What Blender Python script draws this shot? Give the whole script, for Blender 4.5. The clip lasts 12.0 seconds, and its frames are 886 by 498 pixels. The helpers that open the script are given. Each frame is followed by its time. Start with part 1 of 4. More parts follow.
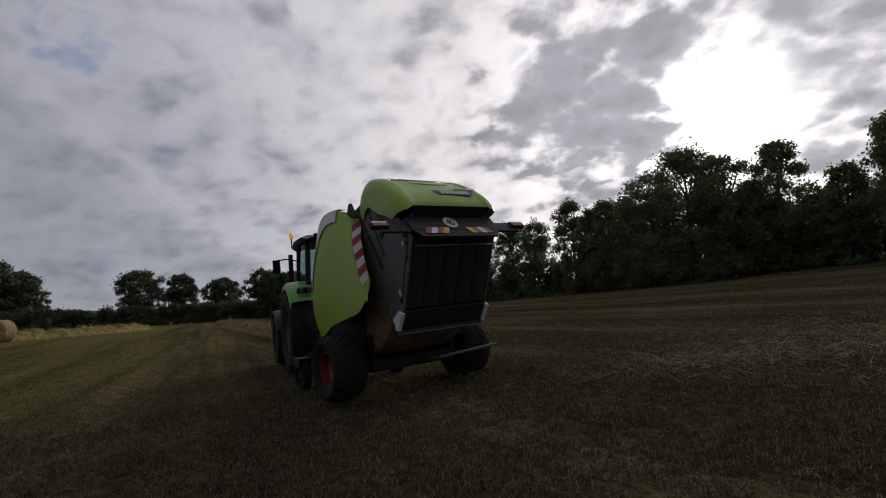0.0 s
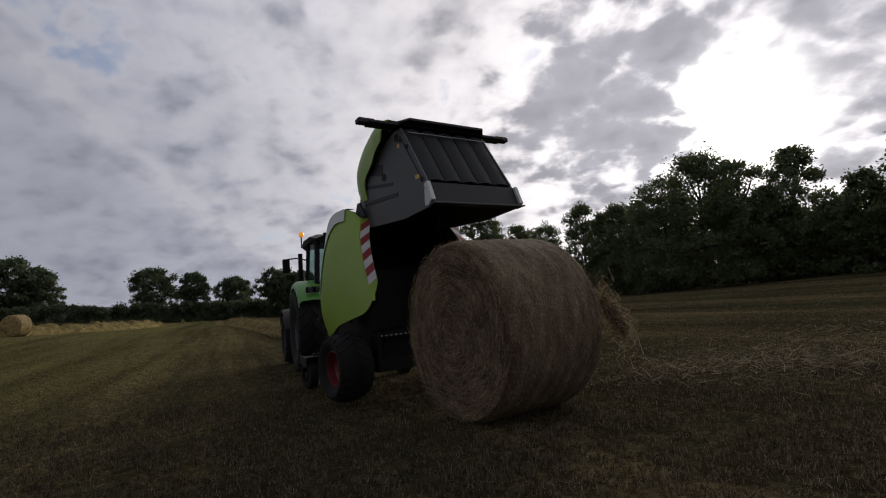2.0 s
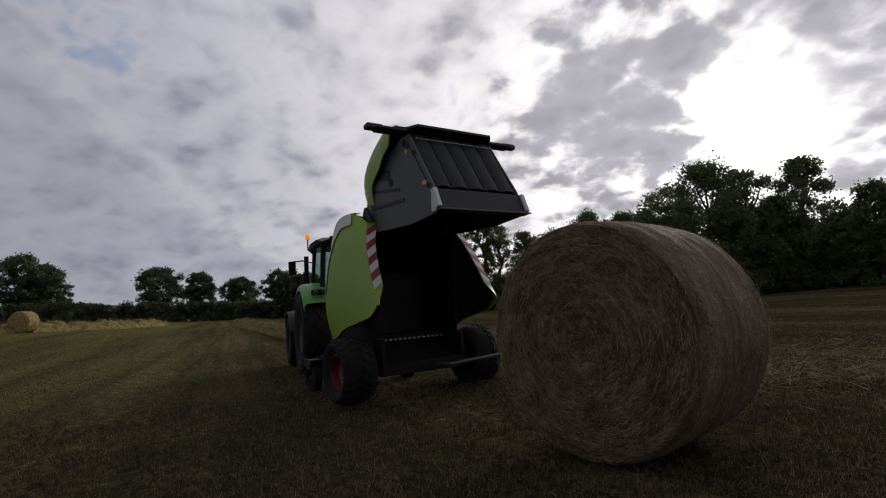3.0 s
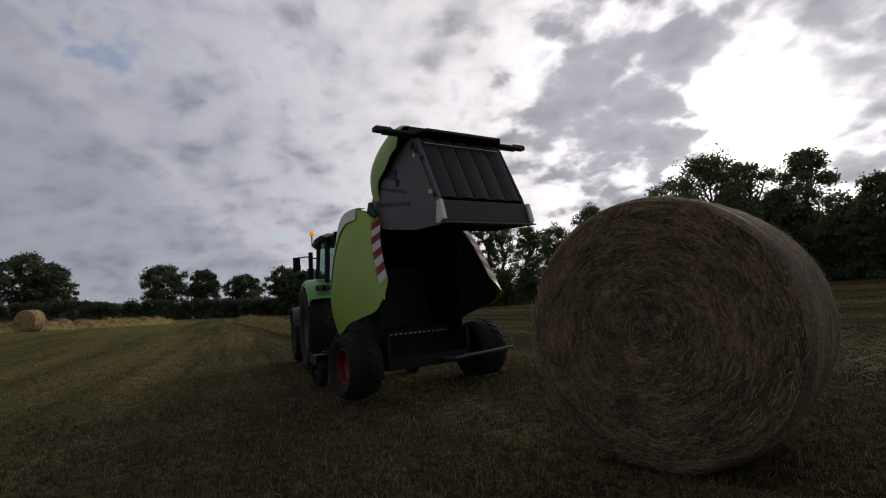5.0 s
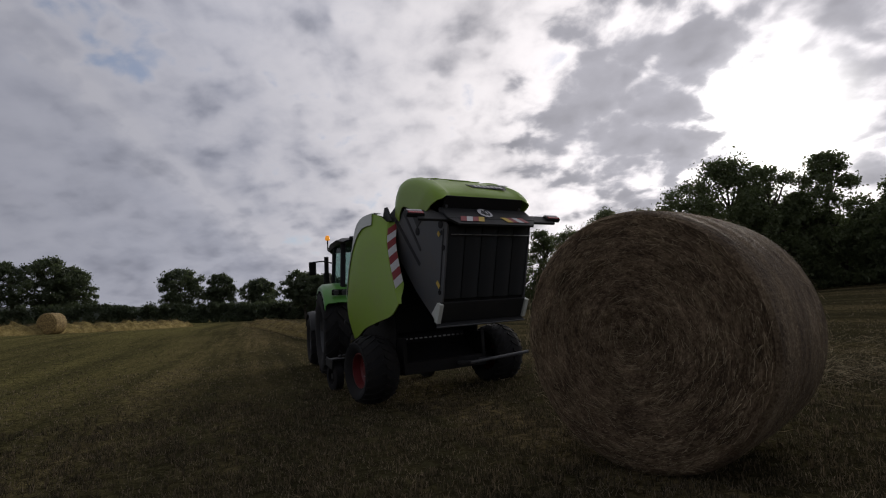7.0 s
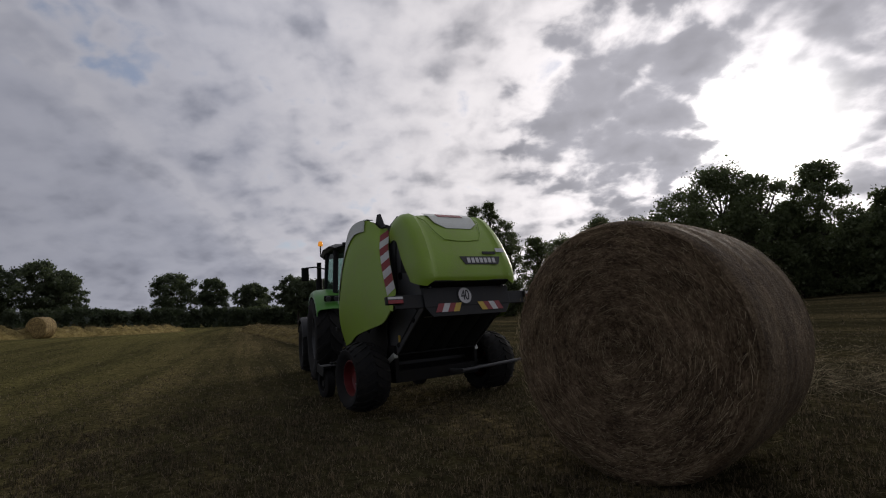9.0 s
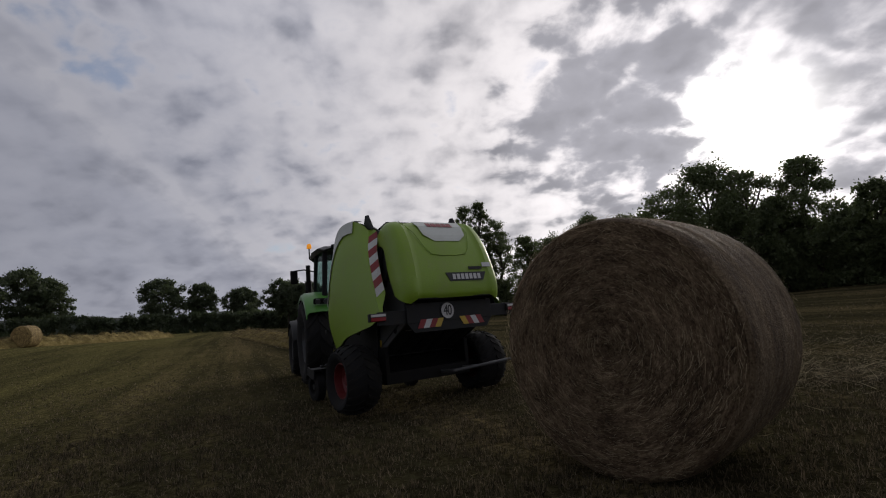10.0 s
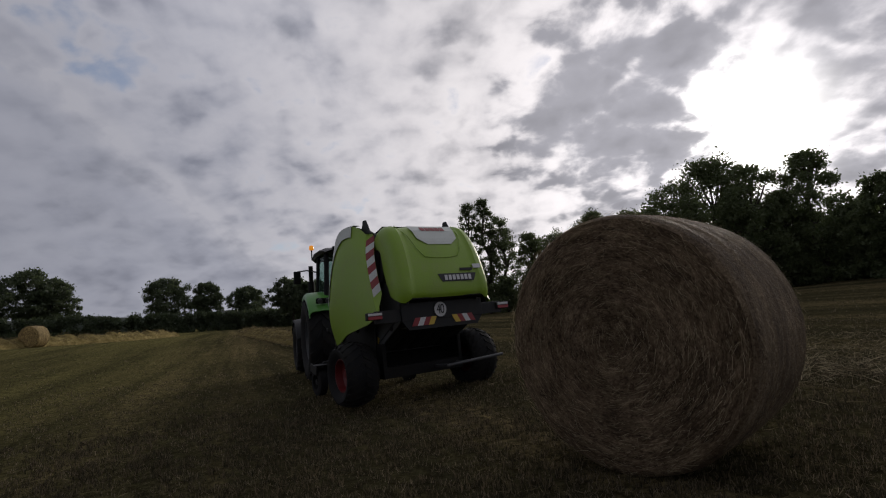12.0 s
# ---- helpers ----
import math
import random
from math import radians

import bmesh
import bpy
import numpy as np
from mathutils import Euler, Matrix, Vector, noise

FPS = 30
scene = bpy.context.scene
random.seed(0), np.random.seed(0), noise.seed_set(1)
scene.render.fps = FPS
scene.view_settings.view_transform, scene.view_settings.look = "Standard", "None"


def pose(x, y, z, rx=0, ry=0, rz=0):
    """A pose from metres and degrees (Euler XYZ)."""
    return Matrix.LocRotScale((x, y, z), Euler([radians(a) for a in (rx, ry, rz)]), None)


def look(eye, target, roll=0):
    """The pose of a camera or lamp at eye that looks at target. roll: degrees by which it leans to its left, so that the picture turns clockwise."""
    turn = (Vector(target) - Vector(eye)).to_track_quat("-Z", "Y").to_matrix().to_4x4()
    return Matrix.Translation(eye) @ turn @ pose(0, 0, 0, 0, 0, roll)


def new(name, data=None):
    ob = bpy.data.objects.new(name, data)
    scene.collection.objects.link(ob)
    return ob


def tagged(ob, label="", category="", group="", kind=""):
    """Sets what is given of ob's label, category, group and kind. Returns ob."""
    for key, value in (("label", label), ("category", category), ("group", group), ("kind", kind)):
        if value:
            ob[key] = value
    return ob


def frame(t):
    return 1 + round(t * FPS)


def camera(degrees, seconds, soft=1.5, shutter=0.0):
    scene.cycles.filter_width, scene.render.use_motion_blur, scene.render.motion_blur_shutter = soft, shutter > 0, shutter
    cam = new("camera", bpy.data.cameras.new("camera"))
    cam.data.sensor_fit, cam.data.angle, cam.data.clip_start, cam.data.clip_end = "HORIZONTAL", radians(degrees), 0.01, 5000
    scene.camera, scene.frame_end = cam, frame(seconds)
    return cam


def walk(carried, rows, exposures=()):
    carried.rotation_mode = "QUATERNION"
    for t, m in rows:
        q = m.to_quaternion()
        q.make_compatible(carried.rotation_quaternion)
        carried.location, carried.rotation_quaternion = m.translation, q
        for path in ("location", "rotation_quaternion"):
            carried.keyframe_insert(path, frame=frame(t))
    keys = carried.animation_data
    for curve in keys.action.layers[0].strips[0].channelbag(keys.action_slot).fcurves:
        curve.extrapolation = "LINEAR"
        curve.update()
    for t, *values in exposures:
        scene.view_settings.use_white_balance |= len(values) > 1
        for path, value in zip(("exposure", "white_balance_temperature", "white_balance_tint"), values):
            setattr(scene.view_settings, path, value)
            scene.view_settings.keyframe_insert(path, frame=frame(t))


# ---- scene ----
# ---- camera and its walk ----
cam = camera(80.0, 12.0, soft=1.15)
PATH = (
    (0, (-0.005, 0.007, 1.231), (0.472, 9.952, 2.173), -6.35),
    (0.5, (0.028, 0.022, 1.211), (0.361, 9.967, 2.207), -5.99),
    (1, (0.019, 0.032, 1.206), (0.273, 9.983, 2.159), -4.62),
    (1.5, (0.027, 0.040, 1.201), (0.362, 9.991, 2.127), -5.11),
    (2, (0.025, 0.039, 1.213), (0.306, 9.985, 2.212), -5.44),
    (2.5, (0.030, 0.026, 1.230), (0.262, 9.965, 2.314), -4.83),
    (4.5, (0.006, 0.011, 1.216), (0.149, 9.949, 2.311), -3.99),
    (5, (0.004, 0.019, 1.206), (0.120, 9.966, 2.227), -4.74),
    (5.5, (-0.007, 0.019, 1.211), (0.026, 9.963, 2.270), -3.56),
    (6, (-0.026, 0.007, 1.207), (-0.152, 9.950, 2.265), -3.38),
    (6.5, (-0.026, -0.003, 1.199), (-0.172, 9.944, 2.207), -4.06),
    (7, (-0.020, -0.015, 1.214), (-0.156, 9.922, 2.332), -4.60),
    (9, (0.004, 0.001, 1.231), (-0.014, 9.927, 2.451), -4.30),
    (9.5, (0.006, 0.014, 1.224), (0.088, 9.946, 2.382), -5.49),
    (10, (0.019, 0.031, 1.229), (0.187, 9.955, 2.444), -5.41),
    (10.5, (0.000, -0.004, 1.233), (0.001, 9.916, 2.489), -5.05),
    (11, (0.002, 0.011, 1.231), (0.010, 9.943, 2.392), -4.54),
    (11.5, (0.002, 0.010, 1.229), (0.029, 9.948, 2.334), -5.18),
    (12, (0.005, -0.011, 1.233), (0.099, 9.920, 2.402), -5.85),
)
walk(cam, [(t, look(e, g, r)) for t, e, g, r in PATH], ((0, 0.02), (0.5, 0.10), (1, 0.17), (6, 0.15), (9, 0.05), (10.5, 0.0), (12, 0.0)))

# ---- world: broken cloud with the sun behind it ----
SUN_AZ, SUN_EL = 32.7, 14.5


def direction(az, el):
    a, e = radians(az), radians(el)
    return Vector((math.sin(a) * math.cos(e), math.cos(a) * math.cos(e), math.sin(e)))


SUN_DIR = direction(SUN_AZ, SUN_EL)


class Graph:
    """Short hand for building node trees."""

    def __init__(self, tree):
        self.t = tree

    def node(self, kind, ins=None):
        n = self.t.nodes.new(kind)
        for k, v in (ins or {}).items():
            self.put(n.inputs[k], v)
        return n

    def put(self, socket, v):
        if isinstance(v, bpy.types.NodeSocket):
            self.t.links.new(v, socket)
        else:
            socket.default_value = v

    def math(self, op, a, b=0.0, clamp=False):
        n = self.node("ShaderNodeMath")
        n.operation, n.use_clamp = op, clamp
        self.put(n.inputs[0], a)
        self.put(n.inputs[1], b)
        return n.outputs[0]

    def vmath(self, op, a, b=(0, 0, 0)):
        n = self.node("ShaderNodeVectorMath")
        n.operation = op
        self.put(n.inputs[0], a)
        self.put(n.inputs[1], b)
        return n.outputs["Value"] if op in ("DOT_PRODUCT", "LENGTH") else n.outputs["Vector"]

    def noise(self, vec, scale, detail=4.0, rough=0.55, distort=0.0):
        n = self.node("ShaderNodeTexNoise", ins={"Scale": scale, "Detail": detail, "Roughness": rough, "Distortion": distort})
        if vec is not None:
            self.put(n.inputs["Vector"], vec)
        return n.outputs["Fac"]

    def ramp(self, fac, stops):
        n = self.node("ShaderNodeValToRGB")
        el = n.color_ramp.elements
        while len(el) < len(stops):
            el.new(0.5)
        for e, (p, c) in zip(el, stops):
            e.position = p
            e.color = (*c, 1) if isinstance(c, tuple) else (c, c, c, 1)
        self.put(n.inputs[0], fac)
        return n.outputs[0]

    def smooth(self, v, lo, hi, a=0.0, b=1.0):
        n = self.node("ShaderNodeMapRange")
        n.interpolation_type = "SMOOTHSTEP"
        for k, x in zip(("Value", "From Min", "From Max", "To Min", "To Max"), (v, lo, hi, a, b)):
            self.put(n.inputs[k], x)
        return n.outputs[0]

    def mix(self, fac, a, b, blend="MIX"):
        n = self.node("ShaderNodeMix")
        n.data_type, n.blend_type = "RGBA", blend
        self.put(n.inputs[0], fac)
        self.put(n.inputs[6], (*a, 1) if isinstance(a, tuple) else a)
        self.put(n.inputs[7], (*b, 1) if isinstance(b, tuple) else b)
        return n.outputs[2]


def make_world():
    w = bpy.data.worlds.new("sky")
    scene.world = w
    w.use_nodes = True
    w.node_tree.nodes.clear()
    g = Graph(w.node_tree)
    way = g.node("ShaderNodeTexCoord").outputs["Generated"]
    sky = g.node("ShaderNodeTexSky")
    sky.sky_type, sky.sun_disc, sky.sun_elevation, sky.sun_rotation = "NISHITA", False, radians(SUN_EL), radians(SUN_AZ)
    blue = g.vmath("MULTIPLY", sky.outputs[0], (0.05, 0.05, 0.056))
    xyz = g.node("ShaderNodeSeparateXYZ", ins={0: way})
    up = g.math("ADD", g.math("MAXIMUM", xyz.outputs[2], 0.0), 0.42)
    flat = g.node("ShaderNodeCombineXYZ", ins={0: g.math("DIVIDE", xyz.outputs[0], up), 1: g.math("DIVIDE", xyz.outputs[1], up), 2: 0.0}).outputs[0]
    near = g.vmath("DOT_PRODUCT", way, tuple(SUN_DIR))
    nearc = g.math("MAXIMUM", near, 0.0)
    # soft billowing cells at two sizes, and streaks of the sheet running away to the horizon
    drift = g.node("ShaderNodeTexNoise", ins={"Vector": flat, "Scale": 4.5, "Detail": 4.0, "Roughness": 0.6}).outputs["Color"]
    bent = g.vmath("ADD", flat, g.vmath("MULTIPLY", g.vmath("SUBTRACT", drift, (0.5, 0.5, 0.5)), (0.20, 0.20, 0.0)))

    def cells(scale, shift):
        n = g.node("ShaderNodeTexVoronoi")
        n.feature = "SMOOTH_F1"
        for k, v in (("Vector", g.vmath("ADD", bent, shift)), ("Scale", scale), ("Smoothness", 0.85)):
            g.put(n.inputs[k], v)
        return g.math("SUBTRACT", 1.0, g.smooth(n.outputs["Distance"], 0.05, 0.72))

    big = g.noise(g.vmath("ADD", flat, (3.1, 0.7, 0.0)), 2.4, 2.0, 0.5, 0.4)
    small = g.noise(g.vmath("ADD", flat, (1.7, 5.2, 0.0)), 10.5, 5.0, 0.55, 0.2)
    puff = g.math("ADD", g.math("MULTIPLY", cells(6.5, (7.3, 2.2, 0.0)), 0.55), g.math("MULTIPLY", cells(17.0, (2.3, 6.2, 0.0)), 0.45))
    turned = g.node("ShaderNodeMapping", ins={"Vector": flat, "Scale": (3.0, 0.75, 1.0), "Location": (0.4, 1.9, 0.0)})
    streak = g.noise(turned.outputs[0], 2.6, 4.0, 0.5, 0.5)
    # the heavy cloud beside the sun and the grey sheet low on the far side
    wob = g.math("ADD", g.math("MULTIPLY", g.math("SUBTRACT", small, 0.5), 0.045), g.math("MULTIPLY", g.math("SUBTRACT", puff, 0.5), 0.018))
    dark = g.smooth(g.math("ADD", g.vmath("DOT_PRODUCT", way, tuple(direction(19.8, 19.5))), wob), 0.975, 0.998)
    dark2 = g.smooth(g.math("ADD", g.vmath("DOT_PRODUCT", way, tuple(direction(24.0, 14.0))), g.math("MULTIPLY", wob, 0.4)), 0.9955, 1.0)
    sheet = g.smooth(g.vmath("DOT_PRODUCT", way, tuple(direction(-36.0, 8.0))), 0.84, 1.0)
    dark3 = g.math("MAXIMUM", g.smooth(g.math("ADD", g.vmath("DOT_PRODUCT", way, tuple(direction(40.0, 23.0))), wob), 0.965, 0.998), g.smooth(g.math("ADD", g.vmath("DOT_PRODUCT", way, tuple(direction(44.5, 11.5))), wob), 0.980, 1.0))
    corner = g.smooth(g.vmath("DOT_PRODUCT", way, tuple(direction(-33.0, 33.0))), 0.965, 1.0)
    lump = g.math("ADD", g.math("ADD", g.math("MULTIPLY", big, 0.12), g.math("MULTIPLY", streak, 0.24)), g.math("ADD", g.math("MULTIPLY", small, 0.38), g.math("MULTIPLY", puff, 0.25)))
    thick = g.math("ADD", lump, g.math("ADD", g.math("MULTIPLY", g.math("MAXIMUM", dark, dark2), 0.27), g.math("MULTIPLY", dark3, 0.15)))
    cover = g.smooth(g.math("SUBTRACT", thick, g.math("MULTIPLY", corner, 0.05)), 0.25, 0.37)
    heavy = g.smooth(g.math("ADD", thick, g.math("MULTIPLY", sheet, 0.03)), 0.325, 0.725)
    mass = g.smooth(g.math("ADD", g.math("MAXIMUM", dark, dark2), g.math("MULTIPLY", g.math("SUBTRACT", g.math("ADD", small, puff), 1.0), 0.55)), 0.16, 0.62)
    heavy = g.math("MAXIMUM", heavy, g.math("MULTIPLY", mass, 0.72))
    # the smoother sheet low on that side, with a pale rim along its upper edge
    edge = g.math("ADD", g.vmath("DOT_PRODUCT", way, (-0.695, -0.132, -0.706)), g.math("MULTIPLY", g.math("SUBTRACT", g.math("ADD", streak, small), 1.0), 0.05))
    inside = g.smooth(edge, 0.0, 0.035)
    rim = g.math("MULTIPLY", g.smooth(edge, -0.025, 0.0), g.math("SUBTRACT", 1.0, g.smooth(edge, 0.0, 0.06)))
    heavy = g.math("ADD", heavy, g.math("MULTIPLY", g.math("SUBTRACT", 0.66, heavy), g.math("MULTIPLY", inside, 0.6)))
    heavy = g.math("MAXIMUM", 0.0, g.math("SUBTRACT", heavy, g.math("MULTIPLY", rim, 0.30)))
    cover = g.math("MAXIMUM", cover, inside)
    aura = g.math("ADD", g.math("MULTIPLY", g.math("POWER", nearc, 260.0), 0.5), g.math("MULTIPLY", g.math("POWER", nearc, 8.0), 0.55))
    bright = g.math("ADD", g.math("ADD", 0.27, g.math("MULTIPLY", nearc, 0.41)), aura)
    shade = g.math("ADD", g.math("ADD", 0.225, g.math("MULTIPLY", nearc, 0.075)), g.math("MULTIPLY", g.math("POWER", nearc, 12.0), 0.12))
    shade = g.math("MULTIPLY", shade, g.math("SUBTRACT", 1.45, g.math("MULTIPLY", g.math("ADD", small, puff), 0.42)))
    lit = g.vmath("MULTIPLY", g.node("ShaderNodeCombineXYZ", ins={0: bright, 1: bright, 2: bright}).outputs[0], g.mix(g.smooth(near, 0.5, 0.95), (0.955, 0.955, 1.07), (1.0, 0.95, 0.965)))
    dim = g.vmath("MULTIPLY", g.node("ShaderNodeCombineXYZ", ins={0: shade, 1: shade, 2: shade}).outputs[0], g.mix(g.smooth(near, 0.6, 0.97), (0.93, 0.985, 1.24), (1.0, 0.985, 1.09)))
    cloud = g.mix(heavy, lit, dim)
    thin = g.math("SUBTRACT", 1.0, g.math("MULTIPLY", sheet, 0.16))
    cloud = g.vmath("MULTIPLY", cloud, g.node("ShaderNodeCombineXYZ", ins={0: thin, 1: thin, 2: thin}).outputs[0])
    total = g.mix(cover, g.vmath("ADD", blue, g.vmath("MULTIPLY", lit, (0.36, 0.38, 0.41))), cloud)
    hole = g.math("MULTIPLY", g.math("POWER", nearc, 360.0), g.math("SUBTRACT", 1.0, g.math("MULTIPLY", g.math("MAXIMUM", dark, dark2), 0.9)))
    total = g.vmath("ADD", total, g.vmath("MULTIPLY", g.node("ShaderNodeCombineXYZ", ins={0: hole, 1: hole, 2: hole}).outputs[0], (2.6, 2.5, 2.35)))
    out = g.node("ShaderNodeOutputWorld")
    bg = g.node("ShaderNodeBackground", ins={"Color": total, "Strength": 1.02})
    w.node_tree.links.new(bg.outputs[0], out.inputs[0])


make_world()
sun_data = bpy.data.lights.new("sun", "SUN")
sun_data.energy, sun_data.angle, sun_data.color = 1.1, radians(12), (1.0, 0.93, 0.84)
sun = new("sun", sun_data)
sun.matrix_world = look(SUN_DIR * 50, (0, 0, 0))


# ---- materials ----
def material(name, build):
    m = bpy.data.materials.new(name)
    m.use_nodes = True
    m.node_tree.nodes.clear()
    g = Graph(m.node_tree)
    out = g.node("ShaderNodeOutputMaterial")
    shader = build(g)
    m.node_tree.links.new(shader, out.inputs[0])
    return m


def surface(g, color, rough=0.6, metal=0.0, bump=None, depth=0.01, **more):
    ins = {"Base Color": (*color, 1) if isinstance(color, tuple) else color, "Roughness": rough, "Metallic": metal}
    ins.update(more)
    if bump is not None:
        ins["Normal"] = g.node("ShaderNodeBump", ins={"Height": bump, "Strength": 1.0, "Distance": depth}).outputs[0]
    return g.node("ShaderNodeBsdfPrincipled", ins=ins).outputs[0]


def worn(name, base, dust=(0.20, 0.16, 0.10), amount=0.45, rough=0.4, metal=0.0, scale=3.0, spec=0.5):
    """Paint, steel or rubber with a film of straw dust."""

    def build(g):
        p = g.node("ShaderNodeTexCoord").outputs["Object"]
        n = g.noise(p, scale, 6.0, 0.65)
        f = g.noise(p, scale * 14, 3.0, 0.6)
        mask = g.math("MULTIPLY", g.smooth(g.math("ADD", g.math("MULTIPLY", n, 0.75), g.math("MULTIPLY", f, 0.25)), 0.42, 0.75), amount)
        tint = g.mix(g.math("MULTIPLY", f, 0.35), base, tuple(c * 0.6 for c in base))
        return surface(g, g.mix(mask, tint, dust), g.math("ADD", rough, g.math("MULTIPLY", mask, 0.5)), metal, f, 0.0015, **{"Specular IOR Level": spec})

    return material(name, build)


def field_surface(g):
    p = g.node("ShaderNodeNewGeometry").outputs["Position"]
    lane = g.node("ShaderNodeMapping", ins={"Vector": p, "Rotation": (0, 0, radians(-21))}).outputs[0]
    long = g.node("ShaderNodeMapping", ins={"Vector": lane, "Scale": (1.0, 0.03, 1.0)}).outputs[0]
    wave = g.vmath("ADD", long, g.node("ShaderNodeCombineXYZ", ins={0: g.math("MULTIPLY", g.noise(p, 0.9, 3.0, 0.6), 0.9), 1: 0.37, 2: 0.21}).outputs[0])
    rows = g.noise(wave, 0.55, 3.0, 0.6)
    fine = g.noise(long, 3.2, 3.0, 0.6)
    patch = g.noise(p, 0.25, 4.0, 0.6)
    grain = g.noise(p, 24.0, 6.0, 0.75)
    tuft = g.noise(p, 7.0, 3.0, 0.6, 0.4)
    tone = g.math("ADD", g.math("MULTIPLY", rows, 0.55), g.math("ADD", g.math("MULTIPLY", fine, 0.25), g.math("MULTIPLY", patch, 0.2)))
    base = g.ramp(tone, [(0.38, (0.041, 0.040, 0.023)), (0.47, (0.082, 0.073, 0.036)), (0.53, (0.133, 0.109, 0.053)), (0.62, (0.241, 0.188, 0.093))])
    # yellow-green strip beyond the swaths, paler to paint in light on stubble tips
    across = g.node("ShaderNodeSeparateXYZ", ins={0: lane}).outputs[0]
    base = g.mix(g.math("MULTIPLY", g.smooth(g.math("ADD", g.math("MULTIPLY", across, -1.0), g.math("MULTIPLY", patch, 2.0)), -1.0, 9.0), g.smooth(rows, 0.38, 0.60, 0.40, 0.85)), base, (0.225, 0.205, 0.074))
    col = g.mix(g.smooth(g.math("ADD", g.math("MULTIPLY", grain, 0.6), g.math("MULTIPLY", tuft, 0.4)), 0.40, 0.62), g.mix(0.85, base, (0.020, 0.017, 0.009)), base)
    return surface(g, col, 1.0, 0.0, grain, 0.05, **{"Specular IOR Level": 0.0})


def stem_surface(lo, mid, hi, spec=0.06):
    def build(g):
        r = g.node("ShaderNodeNewGeometry").outputs["Random Per Island"]
        col = g.ramp(r, [(0.0, lo), (0.5, mid), (1.0, hi)])
        a = surface(g, col, 0.85, 0.0, **{"Specular IOR Level": spec})
        return g.node("ShaderNodeMixShader", ins={0: 0.35, 1: a, 2: g.node("ShaderNodeBsdfTranslucent", ins={"Color": col}).outputs[0]}).outputs[0]

    return build


def leaf_surface(lo, hi):
    def build(g):
        r = g.node("ShaderNodeNewGeometry").outputs["Random Per Island"]
        p = g.node("ShaderNodeTexCoord").outputs["Object"]
        col = g.mix(g.math("ADD", g.math("MULTIPLY", r, 0.6), g.math("MULTIPLY", g.noise(p, 0.5, 2.0), 0.4)), lo, hi)
        a = surface(g, col, 0.5, 0.0, **{"Specular IOR Level": 0.35})
        b = g.node("ShaderNodeBsdfTranslucent", ins={"Color": g.mix(0.5, col, (0.11, 0.15, 0.05))}).outputs[0]
        return g.node("ShaderNodeMixShader", ins={0: 0.46, 1: a, 2: b}).outputs[0]

    return build


def bark(g):
    p = g.node("ShaderNodeTexCoord").outputs["Object"]
    n = g.noise(g.node("ShaderNodeMapping", ins={"Vector": p, "Scale": (6, 6, 1)}).outputs[0], 2.0, 5.0, 0.6)
    return surface(g, g.ramp(n, [(0.3, (0.025, 0.02, 0.014)), (0.7, (0.09, 0.075, 0.055))]), 0.9, 0.0, n, 0.03)


def bale_round(g, tint=(1.0, 1.0, 1.0)):
    """The rolled mantle: strands laid round the axis under net wrap."""
    p = g.node("ShaderNodeTexCoord").outputs["Object"]
    xyz = g.node("ShaderNodeSeparateXYZ", ins={0: p})
    turn = g.math("ARCTAN2", xyz.outputs[2], xyz.outputs[1])
    uv = g.node("ShaderNodeCombineXYZ", ins={0: g.math("MULTIPLY", xyz.outputs[0], 30.0), 1: g.math("MULTIPLY", turn, 13.0), 2: 0.0}).outputs[0]
    strand = g.noise(uv, 2.2, 6.0, 0.75, 0.9)
    bands = g.noise(g.node("ShaderNodeCombineXYZ", ins={0: xyz.outputs[0], 1: g.math("MULTIPLY", turn, 0.25), 2: 0.0}).outputs[0], 9.0, 4.0, 0.65)
    patch = g.noise(p, 2.6, 4.0, 0.6)
    fleck = g.noise(p, 60.0, 3.0, 0.7)
    tone = g.math("ADD", g.math("ADD", g.math("MULTIPLY", strand, 0.34), g.math("MULTIPLY", fleck, 0.22)), g.math("ADD", g.math("MULTIPLY", bands, 0.28), g.math("MULTIPLY", patch, 0.16)))
    col = g.ramp(tone, [(0.38, (0.044, 0.029, 0.016)), (0.47, (0.127, 0.086, 0.048)), (0.54, (0.246, 0.177, 0.104)), (0.64, (0.491, 0.390, 0.258))])
    return surface(g, g.vmath("MULTIPLY", col, tint), 0.75, 0.0, g.math("ADD", strand, g.math("MULTIPLY", fleck, 0.6)), 0.03, **{"Specular IOR Level": 0.3})


